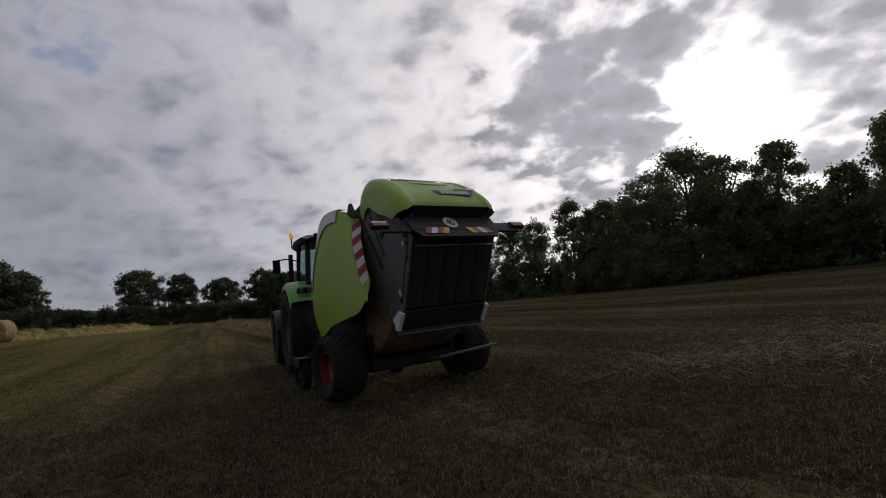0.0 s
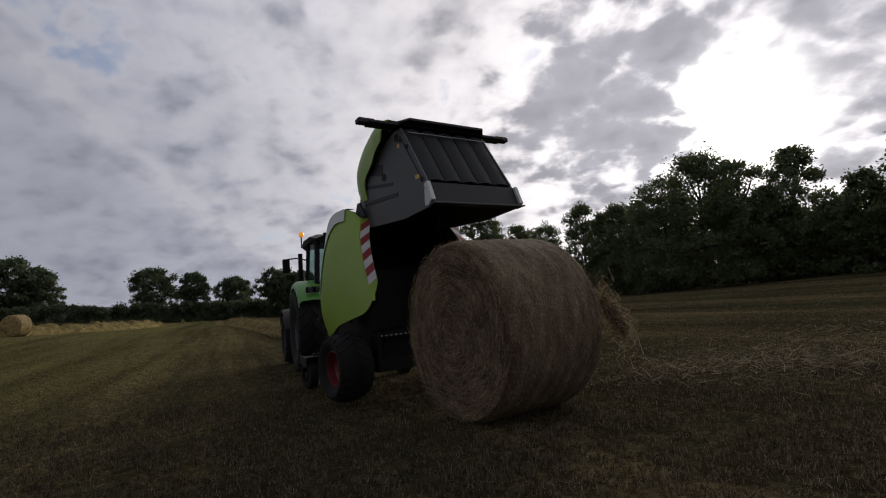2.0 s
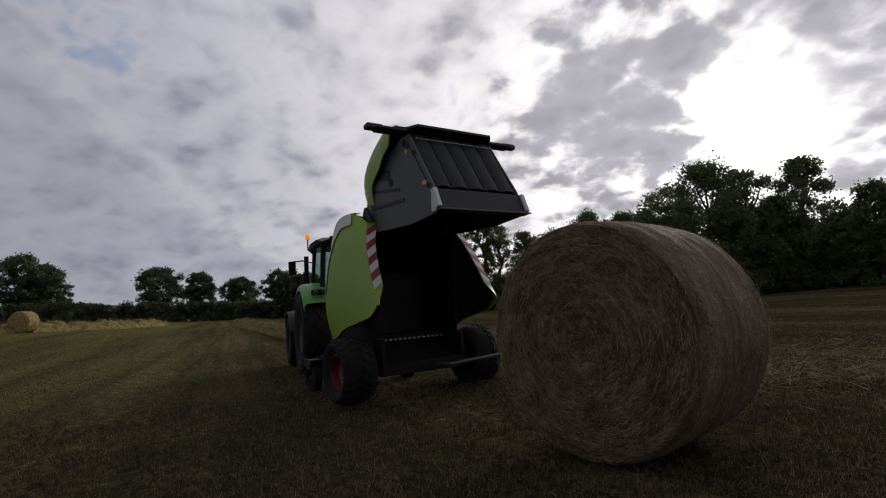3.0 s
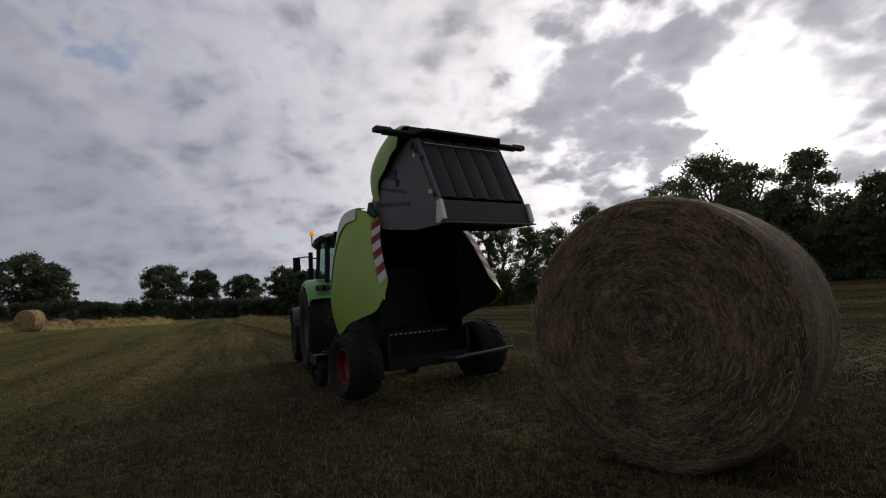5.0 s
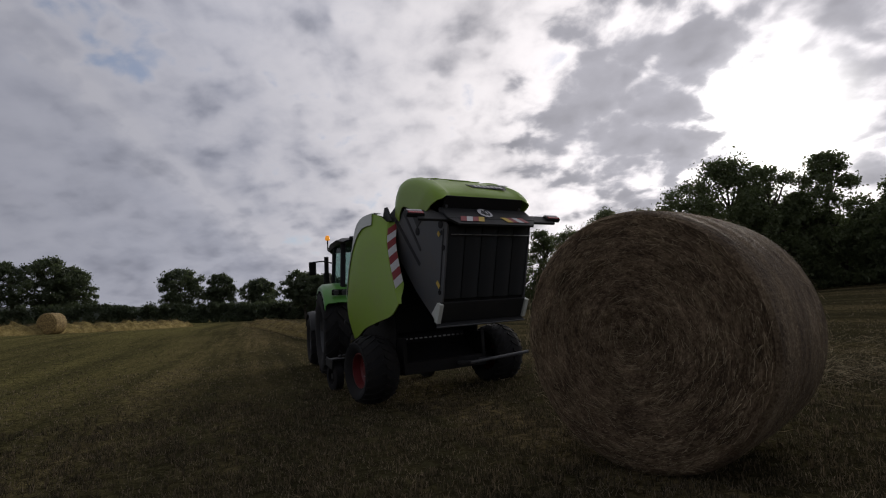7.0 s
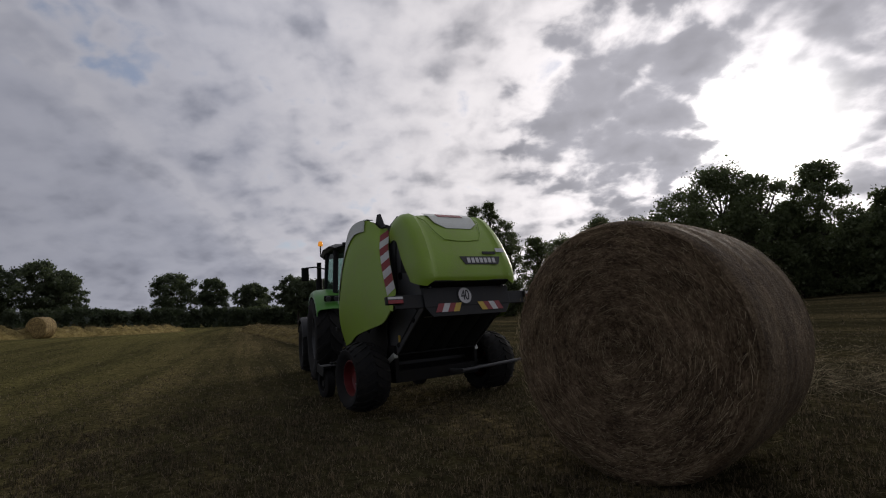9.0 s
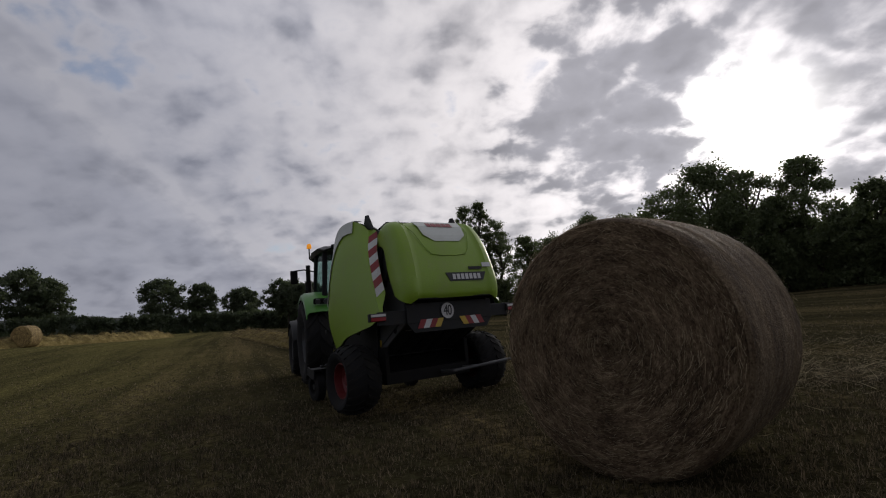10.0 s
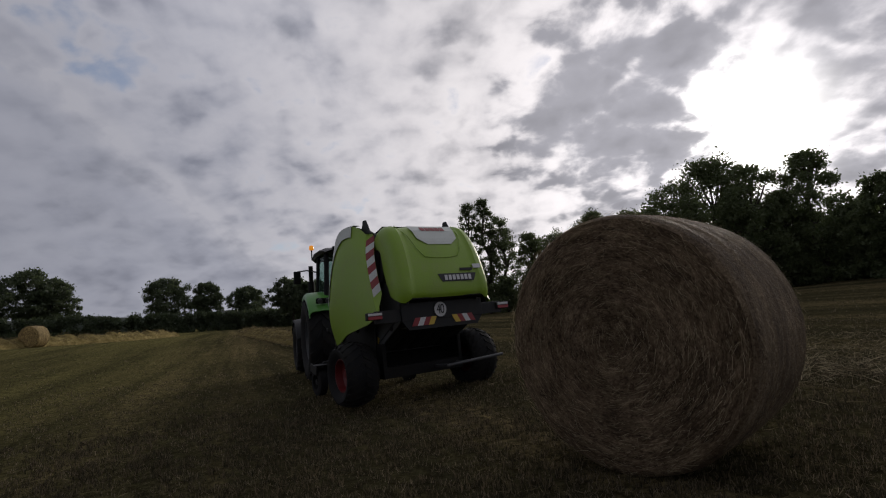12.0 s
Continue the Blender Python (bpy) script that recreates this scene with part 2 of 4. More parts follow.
def bale_end(g, tint=(1.0, 1.0, 1.0)):
    p = g.node("ShaderNodeTexCoord").outputs["Object"]
    xyz = g.node("ShaderNodeSeparateXYZ", ins={0: p})
    turn = g.math("ARCTAN2", xyz.outputs[2], xyz.outputs[1])
    rad = g.math("SQRT", g.math("ADD", g.math("MULTIPLY", xyz.outputs[1], xyz.outputs[1]), g.math("MULTIPLY", xyz.outputs[2], xyz.outputs[2])))
    swirl = g.math("ADD", rad, g.math("MULTIPLY", turn, 0.012))
    uv = g.node("ShaderNodeCombineXYZ", ins={0: g.math("MULTIPLY", swirl, 20.0), 1: g.math("MULTIPLY", turn, 3.4), 2: 0.0}).outputs[0]
    strand = g.noise(uv, 3.2, 6.0, 0.75, 1.2)
    arcs = g.noise(g.node("ShaderNodeCombineXYZ", ins={0: g.math("MULTIPLY", swirl, 16.0), 1: g.math("MULTIPLY", turn, 2.0), 2: 4.0}).outputs[0], 1.0, 3.0, 0.6, 0.6)
    patch = g.noise(p, 3.0, 4.0, 0.65)
    fine = g.noise(p, 38.0, 4.0, 0.7)
    tone = g.math("ADD", g.math("ADD", g.math("MULTIPLY", strand, 0.42), g.math("MULTIPLY", arcs, 0.26)), g.math("ADD", g.math("MULTIPLY", patch, 0.16), g.math("MULTIPLY", fine, 0.16)))
    col = g.ramp(tone, [(0.38, (0.026, 0.016, 0.009)), (0.46, (0.096, 0.065, 0.039)), (0.53, (0.228, 0.158, 0.096)), (0.64, (0.526, 0.386, 0.241))])
    return surface(g, g.vmath("MULTIPLY", col, tint), 0.85, 0.0, g.math("ADD", strand, g.math("MULTIPLY", fine, 0.5)), 0.035, **{"Specular IOR Level": 0.2})


def windrow_surface(g):
    p = g.node("ShaderNodeNewGeometry").outputs["Position"]
    n = g.noise(p, 1.6, 5.0, 0.65)
    f = g.noise(p, 11.0, 4.0, 0.7)
    tone = g.math("ADD", g.math("MULTIPLY", n, 0.55), g.math("MULTIPLY", f, 0.45))
    return surface(g, g.ramp(tone, [(0.35, (0.09, 0.068, 0.024)), (0.5, (0.24, 0.185, 0.07)), (0.65, (0.40, 0.32, 0.14))]), 0.95, 0.0, f, 0.15, **{"Specular IOR Level": 0.05})


def plain(name, color, rough=0.5, metal=0.0, **more):
    return material(name, lambda g: surface(g, color, rough, metal, **more))


M = {
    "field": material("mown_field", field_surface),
    "stubble": material("stubble_stems", stem_surface((0.020, 0.021, 0.013), (0.075, 0.064, 0.041), (0.344, 0.270, 0.185))),
    "tuft": material("leafy_tufts", stem_surface((0.026, 0.026, 0.015), (0.074, 0.062, 0.037), (0.197, 0.152, 0.096))),
    "straw": material("loose_straw", stem_surface((0.09, 0.068, 0.032), (0.16, 0.125, 0.065), (0.30, 0.245, 0.14))),
    "wisp": material("pale_wisps", stem_surface((0.12, 0.095, 0.055), (0.22, 0.18, 0.105), (0.46, 0.39, 0.25))),
    "haystems": material("hay_strands", stem_surface((0.070, 0.049, 0.026), (0.239, 0.181, 0.105), (0.654, 0.534, 0.346))),
    "windrow": material("raked_hay", windrow_surface),
    "leaf": material("dark_leaves", leaf_surface((0.075, 0.094, 0.042), (0.17, 0.20, 0.095))),
    "leaf_far": material("far_leaves", leaf_surface((0.056, 0.070, 0.042), (0.11, 0.135, 0.075))),
    "bark": material("bark", bark),
    "bale_round": material("rolled_hay", bale_round),
    "bale_end": material("hay_end", bale_end),
    "dry_round": material("dry_rolled_hay", lambda g: bale_round(g, (1.35, 1.35, 0.95))),
    "dry_end": material("dry_hay_end", lambda g: bale_end(g, (1.7, 1.75, 1.2))),
    "lime": worn("lime_green_paint", (0.235, 0.375, 0.028), (0.27, 0.27, 0.14), 0.38, 0.38),
    "green": worn("mid_green_paint", (0.075, 0.26, 0.035), (0.22, 0.22, 0.12), 0.3, 0.3),
    "palegrey": worn("pale_grey_paint", (0.60, 0.63, 0.58), (0.36, 0.33, 0.25), 0.3, 0.4),
    "grey": worn("grey_steel", (0.075, 0.079, 0.084), (0.15, 0.13, 0.10), 0.5, 0.5, 0.1),
    "darkgrey": worn("dark_grey_paint", (0.014, 0.015, 0.016), (0.05, 0.043, 0.034), 0.35, 0.5, spec=0.3),
    "black": worn("black_steel", (0.007, 0.007, 0.0075), (0.025, 0.021, 0.015), 0.4, 0.6, spec=0.2),
    "belt": worn("black_rubber_belt", (0.013, 0.015, 0.016), (0.035, 0.031, 0.025), 0.35, 0.65, spec=0.3),
    "tyre": worn("tyre_rubber", (0.009, 0.009, 0.0095), (0.05, 0.042, 0.03), 0.35, 0.8, spec=0.25),
    "redrim": worn("red_rim_paint", (0.14, 0.008, 0.010), (0.10, 0.07, 0.05), 0.4, 0.4),
    "bare": worn("bare_steel", (0.45, 0.45, 0.46), (0.2, 0.17, 0.12), 0.35, 0.35, 0.9),
    "white": worn("white_film", (0.66, 0.66, 0.66), (0.3, 0.26, 0.2), 0.3, 0.55, spec=0.3),
    "red": worn("red_film", (0.27, 0.022, 0.028), (0.2, 0.13, 0.1), 0.25, 0.35),
    "ink": plain("black_print", (0.012, 0.012, 0.014), 0.5),
    "lens_red": plain("red_lens", (0.26, 0.015, 0.02), 0.15),
    "amber": material("amber_lens", lambda g: surface(g, (0.8, 0.3, 0.02), 0.2, **{"Emission Color": (1.0, 0.36, 0.03, 1), "Emission Strength": 0.45})),
    "yellow": worn("yellow_film", (0.62, 0.42, 0.05), (0.25, 0.2, 0.12), 0.3, 0.4),
    "glass": material("cab_glass", lambda g: g.node("ShaderNodeMixShader", ins={0: 0.82, 1: surface(g, (0.05, 0.07, 0.07), 0.05), 2: g.node("ShaderNodeBsdfTransparent", ins={0: (0.78, 0.88, 0.85, 1)}).outputs[0]}).outputs[0]),
    "hill": material("far_woods", lambda g: surface(g, g.mix(g.noise(g.node("ShaderNodeNewGeometry").outputs["Position"], 0.15, 4.0), (0.018, 0.024, 0.016), (0.032, 0.04, 0.026)), 0.95)),
}


# ---- mesh helpers ----
def link_mesh(name, me, mat, parent=None, label="", smooth=False):
    mats = mat if isinstance(mat, (list, tuple)) else [mat]
    for m in mats:
        me.materials.append(m)
    if smooth:
        me.polygons.foreach_set("use_smooth", [True] * len(me.polygons))
        if len(me.polygons) < 20000:
            me.set_sharp_from_angle(angle=radians(38))
    ob = new(name, me)
    if parent is not None:
        ob.parent = parent
    if label:
        ob["label"] = label
    return ob


def part(name, bm, mat, parent, label="", smooth=False):
    me = bpy.data.meshes.new(name)
    bmesh.ops.recalc_face_normals(bm, faces=bm.faces)
    bm.to_mesh(me)
    bm.free()
    return link_mesh(name, me, mat, parent, label, smooth)


def soup(name, verts, faces, mat, parent=None, label="", smooth=False):
    me = bpy.data.meshes.new(name)
    v = np.asarray(verts, np.float32).reshape(-1, 3)
    f = np.asarray(faces, np.int32)
    me.vertices.add(len(v))
    me.vertices.foreach_set("co", v.ravel())
    me.loops.add(f.size)
    me.loops.foreach_set("vertex_index", f.ravel())
    me.polygons.add(len(f))
    me.polygons.foreach_set("loop_start", np.arange(len(f), dtype=np.int32) * f.shape[1])
    me.update(calc_edges=True)
    return link_mesh(name, me, mat, parent, label, smooth)


def thing(name, label, category, m=None, group=""):
    ob = new(name)
    ob.empty_display_size = 0.2
    if m is not None:
        ob.matrix_basis = m
    return tagged(ob, label, category, group)


def add_box(bm, size, m, bevel=0.0):
    made = bmesh.ops.create_cube(bm, size=1.0, matrix=m @ Matrix.Diagonal((*size, 1)))
    if bevel:
        edges = {e for v in made["verts"] for e in v.link_edges}
        bmesh.ops.bevel(bm, geom=list(edges), offset=bevel, segments=2, affect="EDGES", profile=0.5)
    return bm


def boxes(*items, bevel=0.006):
    bm = bmesh.new()
    for size, m in items:
        add_box(bm, size, m, bevel)
    return bm


def add_tube(bm, a, b, r0, r1=None, sides=12, caps=True):
    a, b = Vector(a), Vector(b)
    r1 = r0 if r1 is None else r1
    q = (b - a).to_track_quat("Z", "Y").to_matrix().to_4x4()
    bmesh.ops.create_cone(bm, cap_ends=caps, segments=sides, radius1=r0, radius2=r1, depth=(b - a).length, matrix=Matrix.Translation((a + b) / 2) @ q)
    return bm


def tubes(*items, sides=12):
    bm = bmesh.new()
    for it in items:
        add_tube(bm, *it, sides=sides)
    return bm


def grid_sheet(rows, thick=0.0):
    """A sheet through a grid of points, given thickness inwards."""
    bm = bmesh.new()
    vs = [[bm.verts.new(p) for p in r] for r in rows]
    for a, b in zip(vs, vs[1:]):
        for i in range(len(a) - 1):
            bm.faces.new((a[i], a[i + 1], b[i + 1], b[i]))
    bmesh.ops.recalc_face_normals(bm, faces=bm.faces)
    if thick:
        bmesh.ops.solidify(bm, geom=list(bm.faces), thickness=thick)
    return bm


def plate(outline, x0, x1, bevel=0.0):
    """A plate with an outline in (y, z), from x0 to x1."""
    bm = bmesh.new()
    a = [bm.verts.new((x0, y, z)) for y, z in outline]
    b = [bm.verts.new((x1, y, z)) for y, z in outline]
    n = len(a)
    bm.faces.new(a)
    bm.faces.new(b[::-1])
    for i in range(n):
        bm.faces.new((a[i], b[i], b[(i + 1) % n], a[(i + 1) % n]))
    if bevel:
        bmesh.ops.bevel(bm, geom=list(bm.edges), offset=bevel, segments=1, affect="EDGES", profile=0.5)
    return bm


def lathe(profile, sides=40):
    """Turned about the x axis: (x, radius) pairs."""
    bm = bmesh.new()
    rings = []
    for x, r in profile:
        rings.append([bm.verts.new((x, r * math.cos(2 * math.pi * k / sides), r * math.sin(2 * math.pi * k / sides))) for k in range(sides)])
    for a, b in zip(rings, rings[1:]):
        for k in range(sides):
            bm.faces.new((a[k], a[(k + 1) % sides], b[(k + 1) % sides], b[k]))
    return bm


def curve_y(pts, n):
    """A smooth run of n points through a few (Catmull-Rom)."""
    p = [Vector(q) for q in pts]
    p = [2 * p[0] - p[1], *p, 2 * p[-1] - p[-2]]
    out = []
    for k in range(n):
        s = k / (n - 1) * (len(p) - 3)
        i = min(int(s), len(p) - 4)
        u = s - i
        a, b, c, d = p[i : i + 4]
        out.append(0.5 * ((2 * b) + (c - a) * u + (2 * a - 5 * b + 4 * c - d) * u * u + (3 * b - a - 3 * c + d) * u**3))
    return out


# ---- the ground ----
def rise(x, y):
    """Height of the field: level round the machine, rising towards the far hedges."""
    r = np.hypot(x, y)
    az = np.clip(np.degrees(np.arctan2(x, y)), -50, 55)
    k = 0.003 + 1.1e-5 * (az - 12) ** 2
    s = np.clip((r - 12) / 42, 0, 1)
    low = 0.012 * np.sin(x * 0.9 + 1) * np.sin(y * 0.7)
    low = low + 0.09 * np.exp(-((x - 0.9) ** 2 + (y - 8.6) ** 2) / 1.3) - 0.06 * np.exp(-((x - 1.65) ** 2 + (y - 4.15) ** 2) / 1.5) - 0.03 * np.exp(-((x + 1.3) ** 2 + (y - 7.5) ** 2) / 0.8)
    return r * k * s * s * (3 - 2 * s) * np.clip((y + 40) / 60, 0, 1) + low


def make_ground():
    rs = np.concatenate([np.linspace(0.5, 20, 70), np.geomspace(20.6, 2500, 90)])
    az = np.radians(np.concatenate([np.arange(-60, 60, 1.0), np.arange(60, 300, 6.0)]))
    R, A = np.meshgrid(rs, az, indexing="ij")
    X, Y = R * np.sin(A), R * np.cos(A)
    Z = rise(np.clip(X, -400, 400), np.clip(Y, -400, 400))
    v = np.stack([X, Y, Z], -1).reshape(-1, 3)
    n, m = R.shape
    i = np.arange(n - 1)[:, None] * m
    j = np.arange(m)
    f = np.stack([i + j, i + (j + 1) % m, i + m + (j + 1) % m, i + m + j], -1).reshape(-1, 4)
    v = np.concatenate([v, [[0, 0, float(rise(np.array(0.0), np.array(0.0)))]]])
    me = bpy.data.meshes.new("ground")
    tri = [(len(v) - 1, (k + 1) % m, k) for k in range(m)]
    me.from_pydata(v.tolist(), [], [tuple(q[::-1]) for q in f.tolist()] + tri)
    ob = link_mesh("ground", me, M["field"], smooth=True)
    return tagged(ob, "mown hay field with green-yellow stubble in long stripes", "field", kind="structure")


LANE = radians(-21.0)


def blades(rng, x, y, height, width, lean, lying=0.0):
    """Tapered stems, two triangles each (as quads), standing or lying on the field."""
    n = len(x)
    h = height * rng.uniform(0.5, 1.3, n)
    yaw = rng.uniform(0, 2 * np.pi, n)
    tilt = np.abs(rng.normal(0, lean, n)) if not lying else rng.uniform(1.2, 1.52, n)
    dirv = np.stack([np.sin(tilt) * np.cos(yaw), np.sin(tilt) * np.sin(yaw), np.cos(tilt)], -1)
    face = rng.uniform(0, 2 * np.pi, n)
    side = np.stack([np.cos(face), np.sin(face), 0 * face], -1)
    side -= dirv * (side * dirv).sum(-1, keepdims=True)
    side *= (width * rng.uniform(0.6, 1.4, n) / np.linalg.norm(side, axis=1).clip(0.05))[:, None]
    base = np.stack([x, y, rise(x, y) + (rng.uniform(0.01, 0.05, n) if lying else -0.01)], -1)
    tip = base + dirv * h[:, None]
    v = np.stack([base - side, base + side, tip + side * 0.35, tip - side * 0.35], 1).reshape(-1, 3)
    f = np.arange(4 * n).reshape(-1, 4)
    return v, f


def scatter(rng, n, r0, r1, a0, a1, power=1.0):
    r = r0 + (r1 - r0) * rng.random(n) ** power
    a = np.radians(rng.uniform(a0, a1, n))
    return r * np.sin(a), r * np.cos(a)


def clumped(rng, x, y, scale, cut):
    """Keeps points in uneven clumps."""
    s = np.sin(x * 2.1 * scale + 1.3 * np.sin(y * 1.7 * scale)) + np.sin(y * 2.9 * scale + 1.1 * np.sin(x * 2.3 * scale + 2)) + 0.8 * np.sin((x * 5.3 + y * 4.1) * scale)
    keep = s + rng.normal(0, 0.8, len(x)) > cut
    return x[keep], y[keep]


def make_stubble():
    rng = np.random.default_rng(5)
    for n, r0, r1, hgt, wid, cut, pw in ((150000, 2.9, 8.0, 0.042, 0.0026, 0.1, 0.9), (110000, 7.5, 18, 0.05, 0.0045, 0.1, 1.0), (45000, 17, 60, 0.06, 0.009, -0.2, 1.0)):
        x, y = scatter(rng, n, r0, r1, -50, 50, pw)
        # stems stand in little tufts
        x, y = x + rng.normal(0, 0.02, len(x)), y + rng.normal(0, 0.02, len(y))
        x, y = clumped(rng, x, y, 4.5 if r0 < 5 else 2.5 if r0 < 15 else 0.6, cut)
        v, f = blades(rng, x, y, hgt, wid, 1.1)
        tagged(soup("stubble", v, f, M["stubble"]), "short cut grass stubble standing on the field", "stubble", kind="stuff")
    # leafy clover and broad grass between the stems
    x, y = scatter(rng, 9500, 2.9, 9.5, -50, 50, 0.9)
    x, y = clumped(rng, x, y, 1.3, -0.6)
    x, y = (np.repeat(q, 11) + rng.normal(0, 0.016, len(q) * 11) for q in (x, y))
    v, f = blades(rng, x, y, 0.055, 0.0042, 0.7)
    tagged(soup("leafy_tufts", v, f, M["tuft"]), "low leafy tufts of clover and grass", "grass", kind="stuff")
    x, y = scatter(rng, 26000, 2.9, 14, -50, 50)
    x, y = clumped(rng, x, y, 1.6, 0.6)
    v, f = blades(rng, x, y, 0.07, 0.0016, 0, 1.0)
    tagged(soup("loose_straw", v, f, M["straw"]), "loose dry stalks strewn over the stubble", "straw", kind="stuff")
    # torn strips of hay left beside the swath
    for cx, cy, sx, sy, n in ((4.3, 6.6, 1.1, 0.42, 1000), (3.4, 6.9, 0.9, 0.30, 520), (5.6, 6.2, 1.1, 0.40, 800), (5.2, 5.0, 0.9, 0.4, 340), (6.4, 8.0, 1.8, 0.35, 900), (4.6, 7.6, 1.5, 0.20, 420), (7.5, 9.6, 2.2, 0.22, 600)):
        x, y = cx + rng.normal(0, sx, n), cy + rng.normal(0, sy, n) + 0.15 * rng.normal(0, sx, n)
        v, f = blades(rng, x, y, 0.17, 0.0034, 0, 1.0)
        v[:, 2] += np.repeat(np.abs(rng.normal(0, 0.05, n)), 4)
        tagged(soup("hay_wisp", v, f, M["wisp"]), "pale wisps of dry hay lying on the stubble", "hay", kind="stuff")


def windrow(pts, width, height, seed, label):
    """A loose ridge of raked hay with strands standing out of it."""
    rng = np.random.default_rng(seed)
    path = curve_y([(x, y, 0) for x, y in pts], 90)
    rows, vs = [], []
    for k, p in enumerate(path):
        q = path[min(k + 1, 89)] - path[max(k - 1, 0)]
        side = Vector((-q.y, q.x, 0)).normalized()
        hgt = height * (0.85 + 0.40 * noise.noise((k * 0.33, seed, 0)) + 0.28 * noise.noise((k * 0.9, seed, 3)))
        row = []
        for u in np.linspace(-1, 1, 9):
            w = p + side * float(u) * width * (1 + 0.2 * noise.noise((k * 0.5, u, seed)))
            z = float(rise(np.array(w.x), np.array(w.y)))
            row.append((w.x, w.y, z - 0.02 + hgt * max(0.0, 1 - u * u) ** 0.8 * (1 + 0.45 * noise.noise((k * 0.55, u * 2.5, seed + 4)))))
        rows.append(row)
    row_ob = part("hay_windrow", grid_sheet(rows), M["windrow"], None, smooth=True)
    tagged(row_ob, label, "windrow")
    flat = np.array(rows).reshape(-1, 3)
    pick = flat[rng.integers(0, len(flat), 7000)] + rng.normal(0, 0.12, (7000, 3)) * (1, 1, 0.3)
    v, f = blades(rng, pick[:, 0], pick[:, 1], 0.4, 0.012, 0, 1.0)
    v[:, 2] += np.repeat(pick[:, 2] - rise(pick[:, 0], pick[:, 1]), 4)
    tagged(soup("strand", v, f, M["straw"], row_ob, "pale loose strands"), kind="stuff")


# ---- trees ----
def leaf_cloud(rng, centres, radii, per, size, flat=0.75):
    n = len(centres) * per
    c = np.repeat(centres, per, 0)
    d = rng.normal(0, 0.52, (n, 3)) * np.repeat(radii, per)[:, None]
    d[:, 2] *= flat
    p = c + d
    a = rng.normal(0, 1, (n, 3))
    a /= np.linalg.norm(a, axis=1, keepdims=True)
    b = np.cross(a, rng.normal(0, 1, (n, 3)))
    b /= np.linalg.norm(b, axis=1, keepdims=True)
    s = size * rng.uniform(0.5, 1.4, n)[:, None]
    v = np.stack([p - a * s, p - b * s * 0.55, p + a * s, p + b * s * 0.55], 1).reshape(-1, 3)
    return v, np.arange(4 * n).reshape(-1, 4)


def tree(x, y, top, spread, seed, label, name="tree", leaf=0.2, per=230, clumps=42, bare=0.22, mat="leaf", open_=0.0, group="far hedge trees", fine=1.0):
    rng = np.random.default_rng(seed)
    z0 = float(rise(np.array(float(x)), np.array(float(y))))
    h = top - z0
    t = thing(name, label, "tree", pose(x, y, z0 - 0.1), group)
    bm = bmesh.new()
    r = 0.022 * h + 0.05
    pts = [Vector((0, 0, 0))]
    for k in range(1, 6):
        pts.append(Vector((rng.normal(0, 0.02 * h), rng.normal(0, 0.02 * h), h * 0.15 * k)))
    for k, (a, b) in enumerate(zip(pts, pts[1:])):
        add_tube(bm, a, b, r * (1 - k * 0.17), r * (1 - (k + 1) * 0.17), 9, caps=True)
    part("trunk", bm, M["bark"], t, smooth=True)
    centres, radii = [], []
    for k in range(clumps):
        u = rng.uniform(bare, 1.0)
        w = max(0.0, (u - bare) / (1 - bare))
        prof = math.sin(math.pi * min(1, w * 0.80 + 0.17)) ** 0.6
        a = rng.uniform(0, 2 * math.pi)
        d = spread * prof * (0.22 + 0.62 * rng.random() ** 0.6)
        d *= 1 + 0.6 * noise.noise((math.cos(a) * 1.6, math.sin(a) * 1.6 + seed, u * 3.5))
        c = Vector((math.cos(a) * d, math.sin(a) * d, h * (u * 0.95)))
        centres.append(c)
        radii.append(rng.uniform(0.10, 0.24) * fine * spread * (1 - 0.25 * open_) + 0.15)
        if k % 5 == 0:
            s = pts[min(5, 1 + int(u * 4.2))]
            mid = s.lerp(c, 0.55) + Vector((0, 0, -0.03 * h))
            part("limb", tubes((s, mid, r * 0.30, r * 0.18), (mid, c, r * 0.18, r * 0.05), sides=6), M["bark"], t, smooth=True)
    v, f = leaf_cloud(rng, np.array(centres), np.array(radii), int(per * (1 - 0.45 * open_)), leaf)
    soup("crown", v, f, M[mat], t)
    return t


def hedge(pts, height, depth, seed, label, name="hedge", leaf=0.2, per=140, step=0.9, mat="leaf", ragged=0.5):
    rng = np.random.default_rng(seed)
    path = [Vector((x, y, 0)) for x, y in pts]
    cs, rs = [], []
    for a, b in zip(path, path[1:]):
        n = max(1, int((b - a).length / step))
        for k in range(n):
            p = a.lerp(b, (k + rng.random()) / n)
            top = height * (1 + ragged * noise.noise((p.x * 0.12, p.y * 0.12, seed)))
            z0 = float(rise(np.array(p.x), np.array(p.y)))
            for u in np.arange(0.15, 1.0, 0.26):
                cs.append((p.x + rng.normal(0, depth * 0.4), p.y + rng.normal(0, depth * 0.4), z0 + top * float(u)))
                rs.append(height * rng.uniform(0.14, 0.24))
    v, f = leaf_cloud(rng, np.array(cs), np.array(rs), per, leaf, 0.9)
    return tagged(soup(name, v, f, M[mat]), label, "hedge", kind="stuff")


def polar(az, r):
    return r * math.sin(radians(az)), r * math.cos(radians(az))


